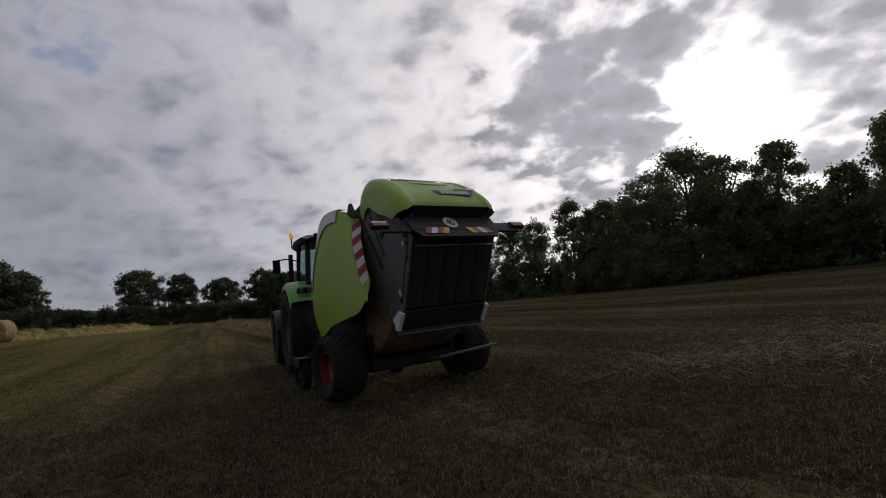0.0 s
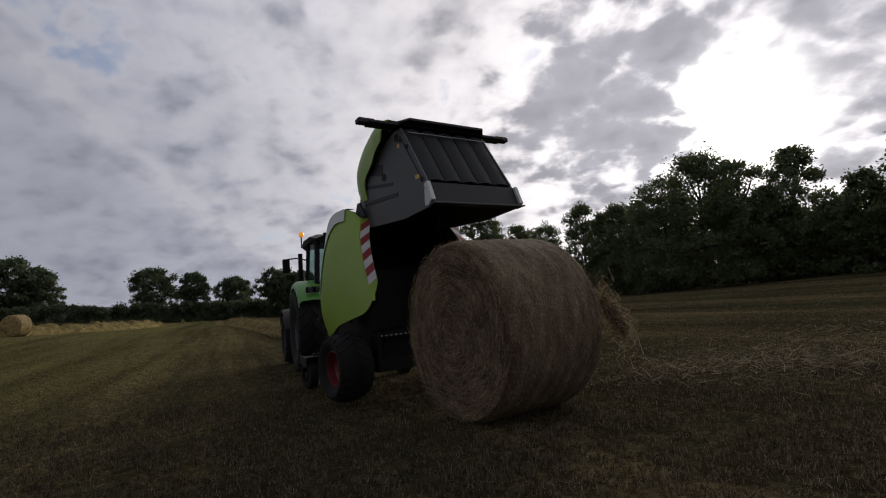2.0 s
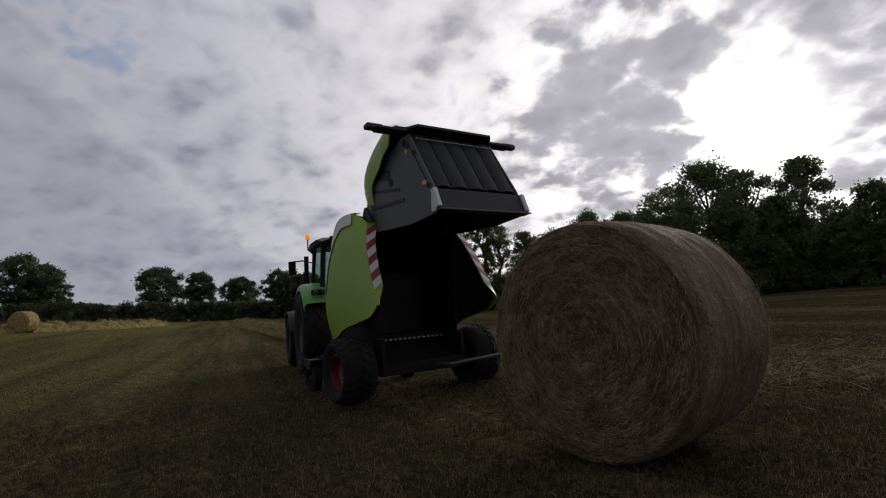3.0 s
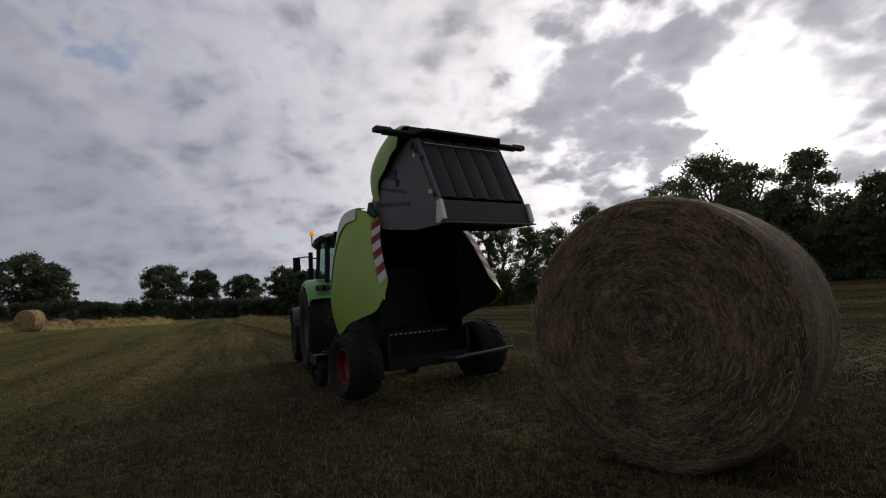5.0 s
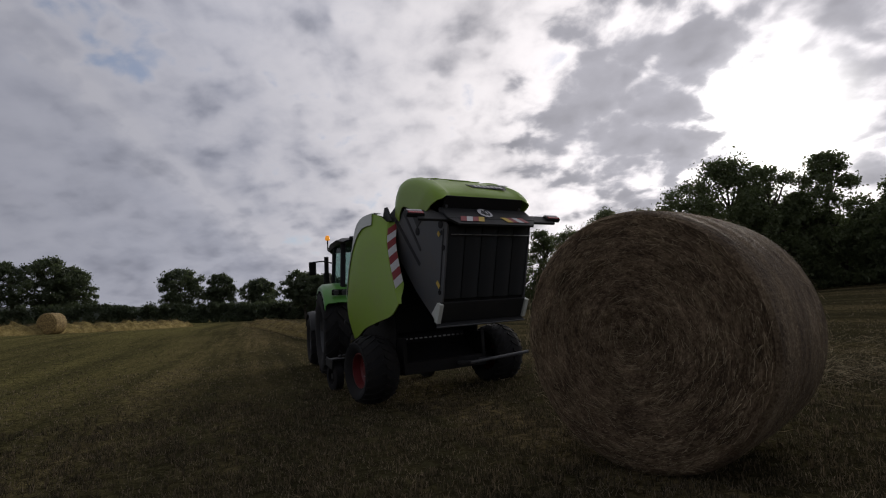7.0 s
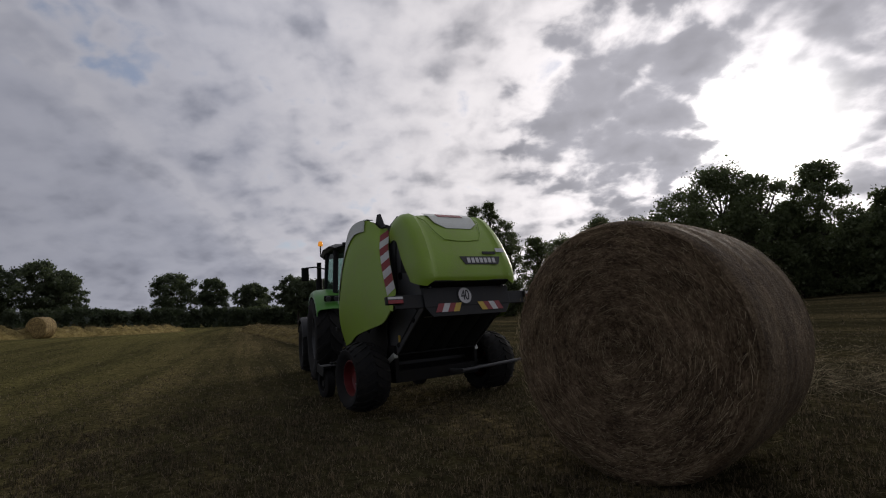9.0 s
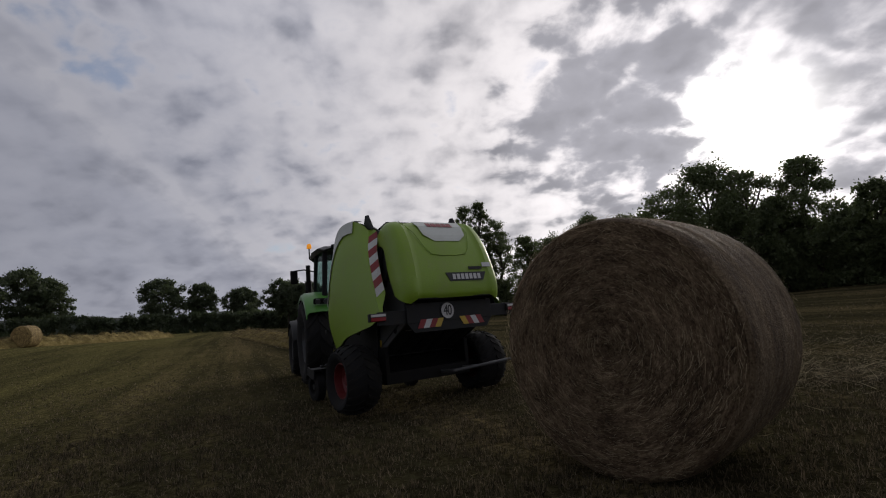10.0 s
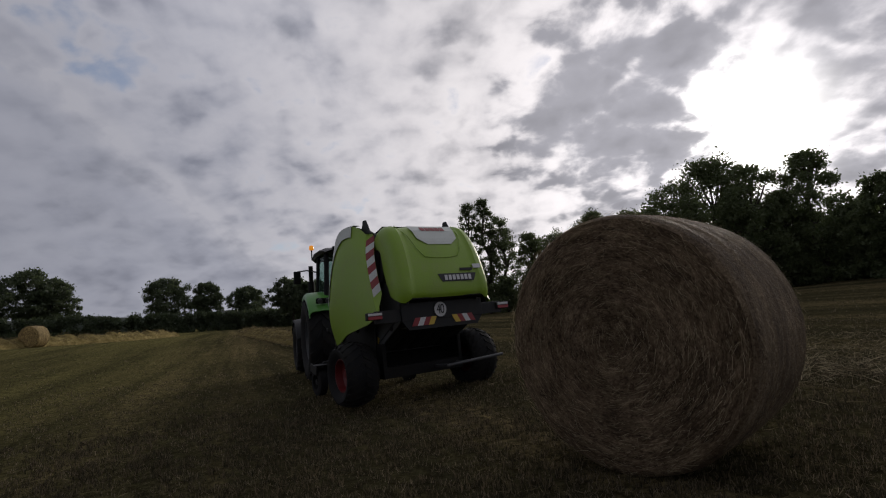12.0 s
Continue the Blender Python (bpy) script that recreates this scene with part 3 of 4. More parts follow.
def make_trees():
    far = "dark broad-leaved tree standing in the far hedge"
    for az, r, top, spread, seed, op in ((-41.5, 128, 18.5, 4.6, 1, 0.5), (-38.2, 130, 19.5, 5.2, 2, 0.15), (-36.7, 130, 17.5, 4.2, 3, 0.15), (-27.8, 130, 16.2, 5.2, 4, 0.15), (-24.3, 130, 14.8, 3.4, 5, 0.5), (-20.6, 130, 13.0, 4.0, 6, 0.1), (-16.2, 112, 12.8, 4.0, 7, 0.3), (-14.0, 112, 11.5, 4.0, 8, 0.3), (-18.3, 125, 6.0, 3.0, 9, 0.2), (-44.5, 128, 17, 6.0, 10, 0.2)):
        x, y = polar(az + 0.4, r)
        tree(x, y, top * 0.91, spread * 1.22, seed, far, leaf=0.24, per=85, clumps=150, bare=0.30, fine=0.62, mat="leaf_far", open_=op * 0.7)
    right = "tall leafy tree rising from the thicket beside the field"
    for az, r, top, spread, seed, op in ((3.6, 74, 16.8, 2.4, 21, 0.8), (5.2, 74, 17.6, 2.0, 35, 0.6), (6.9, 74, 14.2, 3.0, 22, 0.15), (10.0, 71, 11.0, 2.8, 23, 0.35), (12.6, 68, 10.4, 3.0, 24, 0.3), (16.6, 63, 11.4, 2.8, 25, 0.25), (18.6, 60, 9.6, 2.6, 38, 0.2), (20.6, 58, 10.0, 2.8, 26, 0.15), (22.8, 55, 9.4, 2.6, 39, 0.1), (24.6, 53, 11.0, 3.9, 27, 0.0), (28.0, 50.5, 12.4, 4.4, 28, 0.0), (31.2, 49, 10.8, 3.4, 29, 0.05), (36.0, 50, 11.2, 3.0, 30, 0.35), (33.6, 50, 8.4, 2.4, 36, 0.2), (38.6, 49, 6.2, 2.2, 31, 0.3), (40.6, 47, 8.0, 1.9, 32, 0.5), (44.4, 45, 10.6, 2.6, 33, 0.2), (49, 40, 11, 4.0, 34, 0.1)):
        x, y = polar(az, r)
        tree(x, y, top, spread, seed, right, leaf=0.13, per=100, clumps=165, bare=0.03, fine=0.8, open_=op, group="thicket trees")
    hedge([polar(a, 72 - 0.62 * max(0, a - 8)) for a in (-3, 2, 8, 14, 20, 26, 32, 38, 44, 50)], 4.2, 1.6, 3, "dense dark thicket along the edge of the field", "thicket", leaf=0.22, per=150)
    hedge([polar(a, 76 - 0.62 * max(0, a - 8)) for a in (18, 26, 32, 38, 44, 50)], 5.4, 2.2, 4, "tall dark undergrowth between the trees", "thicket", leaf=0.28, per=120, step=1.2)
    hedge([polar(a, 78 - 0.62 * max(0, a - 8)) for a in (22, 26, 30, 33)], 9.0, 2.4, 5, "tall dark undergrowth between the trees", "thicket", leaf=0.26, per=150, step=1.1, ragged=0.3)
    hedge([polar(a, 122) for a in (-52, -45, -38, -31, -24, -17, -10, -3)], 3.5, 1.6, 6, "long dark hedge at the far end of the field", "hedge", leaf=0.24, per=300, step=1.0, mat="leaf_far", ragged=0.12)
    # wooded rise far behind the hedge
    rows = []
    for k in range(121):
        az = -60 + k
        top = 8.5 + 3.0 * noise.noise((az * 0.16, 3, 0)) + 1.2 * noise.noise((az * 0.9, 7, 0))
        if az > -12:
            top -= min(9.0, (az + 12) * 0.5)
        x, y = polar(az, 330)
        z = float(rise(np.array(x), np.array(y)))
        rows.append([(x * f, y * f, (z + top) * u - 2 * (1 - u)) for f, u in ((1.0, 0.0), (1.01, 0.6), (1.03, 0.9), (1.06, 1.0), (1.3, 0.9))])
    tagged(part("backdrop", grid_sheet(rows), M["hill"], None, smooth=True), "dark wooded rise on the horizon", "woods", kind="structure")


# ---- bales ----
BALE_R, BALE_W = 0.945, 1.20


def make_bale(m, label, detail=True, seed=1, name="hay_bale"):
    rng = np.random.default_rng(seed)
    t = thing(name, label, "hay bale", m, "round bales")
    R, W = BALE_R, BALE_W
    prof = []
    for k in range(33):
        u = -1 + 2 * k / 32
        edge = max(0.0, abs(u) - 0.88) / 0.12
        prof.append((u * W / 2, R * (1 - 0.012 * abs(u) - 0.055 * edge**2) * (1 + 0.004 * math.sin(k * 2.3) + 0.003 * math.sin(k * 5.1))))
    bm = lathe(prof, 120)
    for v in bm.verts:
        n = noise.noise(Vector((v.co.x * 3, v.co.y * 2.2, v.co.z * 2.2)) + Vector((seed, 0, 0)))
        f = 1 + 0.012 * n
        v.co.y *= f
        v.co.z *= f
    part("mantle", bm, M["bale_round" if detail else "dry_round"], t, smooth=True)
    for s in (-1, 1):
        bm = bmesh.new()
        rings = []
        for j in range(15):
            q = j / 14
            r = R * 0.945 * (1 - q) + 0.004
            ring = []
            for k in range(96):
                a = 2 * math.pi * k / 96
                y, z = r * math.cos(a), r * math.sin(a)
                out = W / 2 + 0.035 * math.sin(min(1, q * 3) * math.pi / 2) - 0.03 * max(0, q - 0.75) * 4 + 0.014 * noise.noise((y * 6, z * 6, seed + s)) + 0.008 * math.sin(r * 75 + a + 2.5 * noise.noise((y * 3, z * 3, seed))) + 0.012 * noise.noise((r * 22, a * 1.5, seed))
                ring.append(bm.verts.new((s * out, y, z)))
            rings.append(ring)
        for a, b in zip(rings, rings[1:]):
            for k in range(96):
                bm.faces.new((a[k], a[(k + 1) % 96], b[(k + 1) % 96], b[k]))
        bm.faces.new(rings[-1])
        part("end_face", bm, M["bale_end" if detail else "dry_end"], t, "spiral of coarse dull hay", smooth=True)
    if not detail:
        return t
    # loose strands on the ends and round the rim
    n = 8500
    rad = R * 0.95 * np.sqrt(rng.random(n))
    a = rng.uniform(0, 2 * np.pi, n)
    s = np.where(rng.random(n) < 0.75, -1.0, 1.0)
    along = np.stack([rng.normal(0, 0.10, n), -np.sin(a), np.cos(a)], -1)
    along[:, 1:] += rng.normal(0, 0.33, (n, 2))
    along /= np.linalg.norm(along, axis=1, keepdims=True)
    p = np.stack([s * (W / 2 + 0.033 + rng.uniform(0, 0.012, n)), rad * np.cos(a), rad * np.sin(a)], -1)
    ln = (0.007 + 0.048 * rng.random(n) ** 2.2)[:, None]
    sd = np.cross(along, np.array([1.0, 0, 0]))
    sd *= (rng.uniform(0.0006, 0.0016, n) / np.linalg.norm(sd, axis=1).clip(0.1))[:, None]
    lift = np.stack([s * rng.uniform(0, 0.02, n), 0 * s, 0 * s], -1)
    v = np.stack([p - along * ln - sd, p - along * ln + sd, p + along * ln + sd * 0.5 + lift, p + along * ln - sd * 0.5 + lift], 1).reshape(-1, 3)
    tagged(soup("strand", v, np.arange(4 * n).reshape(-1, 4), M["haystems"], t, "loose pale strands"), kind="stuff")
    n = 6000
    a = rng.uniform(0, 2 * np.pi, n)
    p = np.stack([rng.uniform(-W / 2, W / 2, n), R * 0.995 * np.cos(a), R * 0.995 * np.sin(a)], -1)
    outw = np.stack([0 * a, np.cos(a), np.sin(a)], -1)
    along = np.stack([rng.normal(0, 0.18, n), -np.sin(a), np.cos(a)], -1)
    along /= np.linalg.norm(along, axis=1, keepdims=True)
    tip = p + along * rng.uniform(0.02, 0.06, n)[:, None] + outw * np.abs(rng.normal(0, 0.008, n))[:, None] + outw * 0.004
    sd = np.cross(along, outw) * rng.uniform(0.0008, 0.002, n)[:, None]
    v = np.stack([p - sd, p + sd, tip + sd * 0.4, tip - sd * 0.4], 1).reshape(-1, 3)
    tagged(soup("fuzz", v, np.arange(4 * n).reshape(-1, 4), M["haystems"], t, "short strands standing off the wrap"), kind="stuff")
    return t


# ---- wheels ----
def make_wheel(name, parent, at, R, W, rim_r, rim_mat, lugs=20, side=-1, lug_h=0.035):
    """A farm wheel: bulging tyre with chevron lugs and a dished rim. side: where its outer face looks."""
    w = part(name, tubes(((-0.06, 0, 0), (0.06, 0, 0), rim_r * 0.35), sides=16), M["darkgrey"], parent)
    w.matrix_basis = pose(*at)
    h = W / 2
    prof = [(-h * 0.72, rim_r), (-h * 0.93, rim_r + (R - rim_r) * 0.3), (-h, rim_r + (R - rim_r) * 0.6), (-h * 0.9, R - 0.07), (-h * 0.62, R - 0.025), (0, R - 0.012), (h * 0.62, R - 0.025), (h * 0.9, R - 0.07), (h, rim_r + (R - rim_r) * 0.6), (h * 0.93, rim_r + (R - rim_r) * 0.3), (h * 0.72, rim_r)]
    bm = lathe([(p.x, p.y) for p in curve_y([(x, r, 0) for x, r in prof], 25)], 56)
    part("tyre", bm, M["tyre"], w, "black lugged farm tyre", smooth=True)
    for s in (-1, 1):
        quad = []
        for u, da in ((0.04, 0.0), (0.5, 0.55), (0.96, 0.95)):
            r = R - 0.012 - (0.02 if 0.4 < u < 0.6 else 0.065 if u > 0.6 else 0)
            for dw in (-0.16, 0.16):
                quad.append((s * h * u, (da + dw) * 2 * math.pi / lugs, r))
        lb = bmesh.new()
        lo = [lb.verts.new((x, (r - 0.02) * math.cos(a), (r - 0.02) * math.sin(a))) for x, a, r in quad]
        hi = [lb.verts.new((x, (r + lug_h) * math.cos(a), (r + lug_h) * math.sin(a))) for x, a, r in quad]
        for i in (0, 2):
            lb.faces.new((hi[i], hi[i + 1], hi[i + 3], hi[i + 2]))
            lb.faces.new((lo[i], hi[i], hi[i + 2], lo[i + 2]))
            lb.faces.new((lo[i + 1], lo[i + 3], hi[i + 3], hi[i + 1]))
        lb.faces.new((lo[0], lo[1], hi[1], hi[0]))
        lb.faces.new((lo[4], hi[4], hi[5], lo[5]))
        first = part("lug", lb, M["tyre"], w)
        first.matrix_basis = pose(0, 0, 0, 360 / lugs * (0.5 if s > 0 else 0))
        for k in range(1, lugs):
            o = new("lug", first.data)
            o.parent, o.matrix_basis = w, pose(0, 0, 0, 360 / lugs * (k + (0.5 if s > 0 else 0)))
    o = side * h
    rp = [(-o * 0.6, rim_r + 0.005), (o * 0.72, rim_r + 0.012), (o * 0.73, rim_r - 0.012), (o * 0.30, rim_r - 0.03), (o * 0.12, rim_r * 0.62), (o * 0.18, rim_r * 0.42), (o * 0.40, rim_r * 0.34), (o * 0.42, 0.004)]
    part("rim", lathe(rp, 40), rim_mat, w, smooth=False)
    nut = part("wheel_nut", tubes(((0, 0, 0), (side * 0.03, 0, 0), 0.014), sides=6), M["bare"], w)
    for k in range(8):
        a = 2 * math.pi * k / 8
        q = nut if k == 0 else new("wheel_nut", nut.data)
        q.parent, q.matrix_basis = w, pose(o * 0.15, rim_r * 0.54 * math.cos(a), rim_r * 0.54 * math.sin(a))
    return w


# ---- the baler ----
HEAD = -21.2
HOME = (-0.31, 7.95, 0.0)
BALER_HEAD, BALER_LEAN = -33.4, 0.4
BALER_HOME = (-0.486, 8.073, 0.0)
PIVOT = (-0.25, 2.48)


def side_panel(baler, s):
    """The bulging lime side cover, its pale top and the striped rear edge. s: -1 or 1."""
    low = curve_y([(1.02, 0.34, 0.87), (1.03, 0.14, 0.92), (1.04, -0.10, 1.02), (1.02, -0.50, 1.10), (1.00, -0.85, 1.17), (0.98, -1.03, 1.31)], 19)
    high = curve_y([(1.02, 0.42, 1.80), (1.01, 0.34, 2.27), (0.96, 0.22, 2.58), (0.89, -0.02, 2.66), (0.84, -0.25, 2.60), (0.81, -0.42, 2.48)], 19)
    rows, top = [], []
    for k, (lo, hi) in enumerate(zip(low, high)):
        row = []
        for m in range(15):
            u = m / 14
            p = lo.lerp(hi, u)
            out = 0.075 * math.sin(math.pi * min(1, u * 1.05)) * (1 - 0.55 * k / 18) - 0.05 * max(0, u - 0.75) / 0.25
            row.append((s * (p.x + out), p.y, p.z))
        rows.append(row)
    panel = part("side_panel", grid_sheet(rows, 0.018), M["lime"], baler, "bulging lime green side cover", smooth=True)
    # pale roll over the front and top edge
    for k, r in enumerate(rows[:13]):
        fade = max(0.0, 1 - k / 9)
        line = []
        for m in np.linspace(12.4 - 3.2 * fade, 14, 6):
            i = min(13, int(m))
            line.append(Vector(r[i]).lerp(Vector(r[i + 1]), m - i) + Vector((s * 0.022, 0, 0)))
        x, y, z = line[-1]
        top.append([*line, (x - s * 0.05, y, z + 0.02), (x - s * 0.15, y, z + 0.014)])
    part("top_strip", grid_sheet(top, 0.008), M["palegrey"], panel, "pale grey top edge", smooth=True)
    # dark lining, and the rear flange with its red and white warning stripes
    liner = [[(x - s * (0.03 + 0.05 * k / 18), y + 0.012, z + 0.01 * (1 - m / 7)) for m, (x, y, z) in enumerate(r)] for k, r in enumerate(rows)]
    part("lining", grid_sheet(liner, 0.01), M["black"], panel, "black inner lining", smooth=True)
    edge = [Vector(q) for q in rows[18]]

    def on(f, across, lift=0.0):
        i = min(13, int(f))
        p = edge[i].lerp(edge[i + 1], f - i)
        wide = 0.135 * min(1.0, max(0.05, (f - 0.6) / 2.4)) ** 0.6
        return p + Vector((-s * wide * across, -0.035 * across - lift, 0))

    part("flange", grid_sheet([[on(f, c) for c in (0, 0.33, 0.66, 1.0)] for f in np.linspace(0, 14, 15)], 0.012), M["lime"], panel, smooth=True)
    n, lo_f, hi_f, slant = 8, 2.4, 12.7, 1.15
    for k in range(n):
        f0, f1 = lo_f + (hi_f - lo_f) * k / n, lo_f + (hi_f - lo_f) * (k + 1) / n
        quad = [[on(min(13.9, f + slant * c), 0.08 + 0.88 * c, 0.006) for c in (0, 0.5, 1)] for f in (f0, (f0 + f1) / 2, f1)]
        part("stripe", grid_sheet(quad, 0.003), M["white" if k % 2 == 0 else "red"], panel)
    part("latch", boxes(((0.02, 0.05, 0.05), pose(s * 1.115, 0.45, 1.12)), bevel=0.008), M["darkgrey"], panel)
    return panel


def make_gate(baler):
    """The tailgate, hung at the top; built in its own space round the hinge."""
    py, pz = PIVOT

    def g(y, z):
        return y - py, z - pz

    gate = part("tailgate", tubes(((-0.64, 0, 0), (0.64, 0, 0), 0.045), sides=16), M["darkgrey"], baler, "tailgate with lime hood, open belts and light board")
    gate.matrix_basis = pose(0, py, pz)
    # lime hood, rounded over
    prof = curve_y([(0, -0.48, 2.50), (0, -0.72, 2.54), (0, -0.97, 2.46), (0, -1.17, 2.19), (0, -1.29, 1.87), (0, -1.34, 1.64), (0, -1.34, 1.48), (0, -1.31, 1.38)], 26)
    half = [0.67 + 0.09 * min(1, k / 18) for k in range(26)]
    rows = []
    for k, p in enumerate(prof):
        nrm = (Vector((0, -0.45, 1.78)) - p).normalized()
        row = []
        cols = [(-1.0, 0.42), (-1.01, 0.24), (-0.995, 0.11), (-0.96, 0.045), (-0.89, 0.012), (-0.78, 0.0), (-0.74, 0.018), (-0.66, 0.022), (-0.3, 0.004), (0, 0.0), (0.3, 0.004), (0.66, 0.022), (0.74, 0.018), (0.78, 0.0), (0.89, 0.012), (0.96, 0.045), (0.995, 0.11), (1.01, 0.24), (1.0, 0.42)]
        for u, d in cols:
            dd = d * (1.0 + 0.6 * max(0, 1 - k / 13)) if d < 0.2 else d * (0.7 + 0.3 * math.sin(math.pi * k / 25))
            arch = 0.055 * max(0, (k - 20) / 5) * (1 if abs(u) < 0.8 else 0)
            y, z = g(p.y + nrm.y * dd - arch * 0.2, p.z + nrm.z * dd + arch)
            row.append((u * half[k], y, z))
        rows.append(row)
    hood = part("hood", grid_sheet(rows, 0.014), M["lime"], gate, "rounded lime green plastic hood", smooth=True)

    def on_hood(x, k, lift):
        i = min(24, int(k))
        p = prof[i].lerp(prof[i + 1], k - i)
        q = prof[i + 1] - prof[i]
        nrm = Vector((0, q.z, -q.y)).normalized()
        if nrm.y > 0:
            nrm = -nrm
        y, z = g(p.y + nrm.y * lift, p.z + nrm.z * lift)
        return Vector((x, y, z))

    def decal(name, mat, k0, k1, x0, x1, x2, x3, lift=0.008, label="", depth=0.004):
        quad = [[on_hood(a + (b - a) * u, k0 + (k1 - k0) * v, lift) for u in (0, 0.5, 1)] for v, a, b in ((0, x0, x1), (0.5, (x0 + x2) / 2, (x1 + x3) / 2), (1, x2, x3))]
        part(name, grid_sheet(quad, depth), M[mat], gate, label)

    decal("grey_panel", "palegrey", 6.0, 9.5, -0.34, 0.42, -0.30, 0.38, label="pale grey badge field")
    decal("grey_panel", "palegrey", 9.5, 10.6, -0.30, 0.38, -0.16, 0.24)
    for k in range(5):
        decal("badge_bar", "red", 6.9, 7.9, -0.17 + k * 0.085, -0.10 + k * 0.085, -0.165 + k * 0.085, -0.095 + k * 0.085, 0.014, "red badge mark")
    decal("name_plate", "ink", 15.9, 17.8, -0.14, 0.52, -0.08, 0.46, label="dark name plate")
    for k in range(7):
        decal("name_bar", "white", 16.25, 17.45, -0.04 + k * 0.068, 0.008 + k * 0.068, -0.04 + k * 0.068, 0.008 + k * 0.068, 0.014, "pale name mark")
    decal("model_bar", "darkgrey", 14.8, 15.35, 0.25, 0.47, 0.25, 0.47, 0.008)
    decal("model_bar", "white", 14.1, 14.9, 0.49, 0.63, 0.49, 0.63, 0.008)
    # raised crease lines on the hood
    for s in (-1, 1):
        pts = [on_hood(s * x, k, 0.004) for x, k in ((0.50, 5.0), (0.44, 9.0), (0.36, 11.5), (0.28, 12.6))]
        part("crease", tubes(*[(a, b, 0.005) for a, b in zip(pts, pts[1:])], sides=8), M["lime"], gate)
    pts = [on_hood(x, 12.6 + 0.25 * (abs(x) < 0.2), 0.004) for x in (-0.28, -0.1, 0.1, 0.28)]
    part("crease", tubes(*[(a, b, 0.006) for a, b in zip(pts, pts[1:])], sides=8), M["lime"], gate)
    # steel side plates
    outline = [g(*q) for q in ((-0.28, 2.58), (-0.60, 2.42), (-0.86, 2.26), (-0.98, 1.95), (-1.03, 1.60), (-1.11, 1.30), (-1.08, 1.14), (-0.28, 0.73), (0.06, 0.62), (0.05, 1.3), (-0.04, 2.0), (-0.12, 2.52))]
    for s in (-1, 1):
        sp = part("side_plate", plate(outline, s * 0.655, s * 0.633, 0.004), M["grey"], gate, "grey steel side plate")
        for (y, z), r in (((-1.00, 1.27), 0.05), ((-0.93, 1.19), 0.03), ((-0.80, 1.06), 0.035), ((-0.30, 0.82), 0.03), ((-0.62, 1.7), 0.05)):
            a, b = g(y, z)
            part("hole_cover", tubes(((s * 0.655, a, b), (s * 0.662, a, b), r), sides=18), M["black"], gate)
        ribs = [((0.008, 0.05, 0.9), pose(s * 0.658, *g(-0.36, 1.85), 8)), ((0.008, 0.04, 0.8), pose(s * 0.658, *g(-0.56, 1.88), 14)), ((0.008, 0.02, 0.80), pose(s * 0.658, *g(-0.64, 1.00), 62)), ((0.008, 0.14, 0.5), pose(s * 0.658, *g(-0.80, 1.95), 18))]
        for r in ribs:
            part("rib", boxes(r, bevel=0.002), M["darkgrey"], gate)
        part("corner_plate", boxes(((0.012, 0.20, 0.14), pose(s * 0.662, *g(-0.06, 0.73), 8))), M["palegrey"], gate, "scuffed pale corner plate")
        part("yellow_mark", boxes(((0.006, 0.05, 0.09), pose(s * 0.660, *g(-0.36, 0.90), 10)), bevel=0), M["yellow"], gate)
        part("yellow_mark", boxes(((0.006, 0.05, 0.06), pose(s * 0.660, *g(-0.88, 1.24), 10)), bevel=0), M["yellow"], gate)
    # belts stretched over the sloping underside
    a, b = Vector((0, *g(-1.06, 1.14))), Vector((0, *g(-0.26, 0.74)))
    ang = math.degrees(math.atan2(b.z - a.z, b.y - a.y))
    mid, ln = (a + b) / 2, (b - a).length
    for k in range(5):
        x = -0.504 + k * 0.252
        strip = [[(x + 0.12 * u, a.y + (b.y - a.y) * v - 0.016 * (1 - u * u), a.z + (b.z - a.z) * v - 0.022 * (1 - u * u)) for u in (-1, -0.6, 0, 0.6, 1)] for v in (0, 0.5, 1)]
        part("belt", grid_sheet(strip, 0.008), M["belt"], gate, smooth=True)
    part("belt_backing", boxes(((1.25, ln, 0.012), pose(0, mid.y + 0.01, mid.z + 0.045, ang))), M["black"], gate)
    inner = a.lerp(b, 0.10)
    for k in range(4):
        x = -0.465 + k * 0.31
        part("guide_rod", tubes(((x - 0.148, inner.y - 0.015, inner.z - 0.045), (x + 0.148, inner.y - 0.015, inner.z - 0.045), 0.006), sides=8), M["bare"], gate)
    # inner skin and rollers of the bale chamber
    arc = [[(x, *g(y, z)) for x in (-0.63, 0.63)] for y, z in ((-0.20, 2.46), (-0.58, 2.36), (-0.82, 2.18), (-0.93, 1.9), (-0.98, 1.55), (-1.02, 1.28), (-0.98, 1.17))]
    part("inner_skin", grid_sheet(arc, 0.012), M["black"], gate, smooth=True)
    part("top_skin", boxes(((1.2, 0.5, 0.02), pose(0, *g(-0.42, 2.49), -12))), M["black"], gate)
    for y, z, r in ((-0.93, 1.24, 0.075), (-0.16, 0.82, 0.09), (-0.58, 2.22, 0.07)):
        part("roller", tubes(((-0.63, *g(y, z)), (0.63, *g(y, z)), r), sides=22), M["black"], gate)
    # bottom lip
    part("lip", boxes(((1.34, 0.26, 0.03), pose(0, *g(-0.10, 0.68), -16)), ((1.36, 0.03, 0.12), pose(0, *g(0.045, 0.645), 0))), M["darkgrey"], gate, "folded steel lip")
    part("lip_edge", boxes(((1.40, 0.02, 0.02), pose(0, *g(0.05, 0.58)))), M["grey"], gate)
    for s in (-1, 1):
        part("lip_end", boxes(((0.055, 0.25, 0.075), pose(s * 0.675, *g(-0.10, 0.668), -16))), M["palegrey"], gate, "scuffed grey end block")
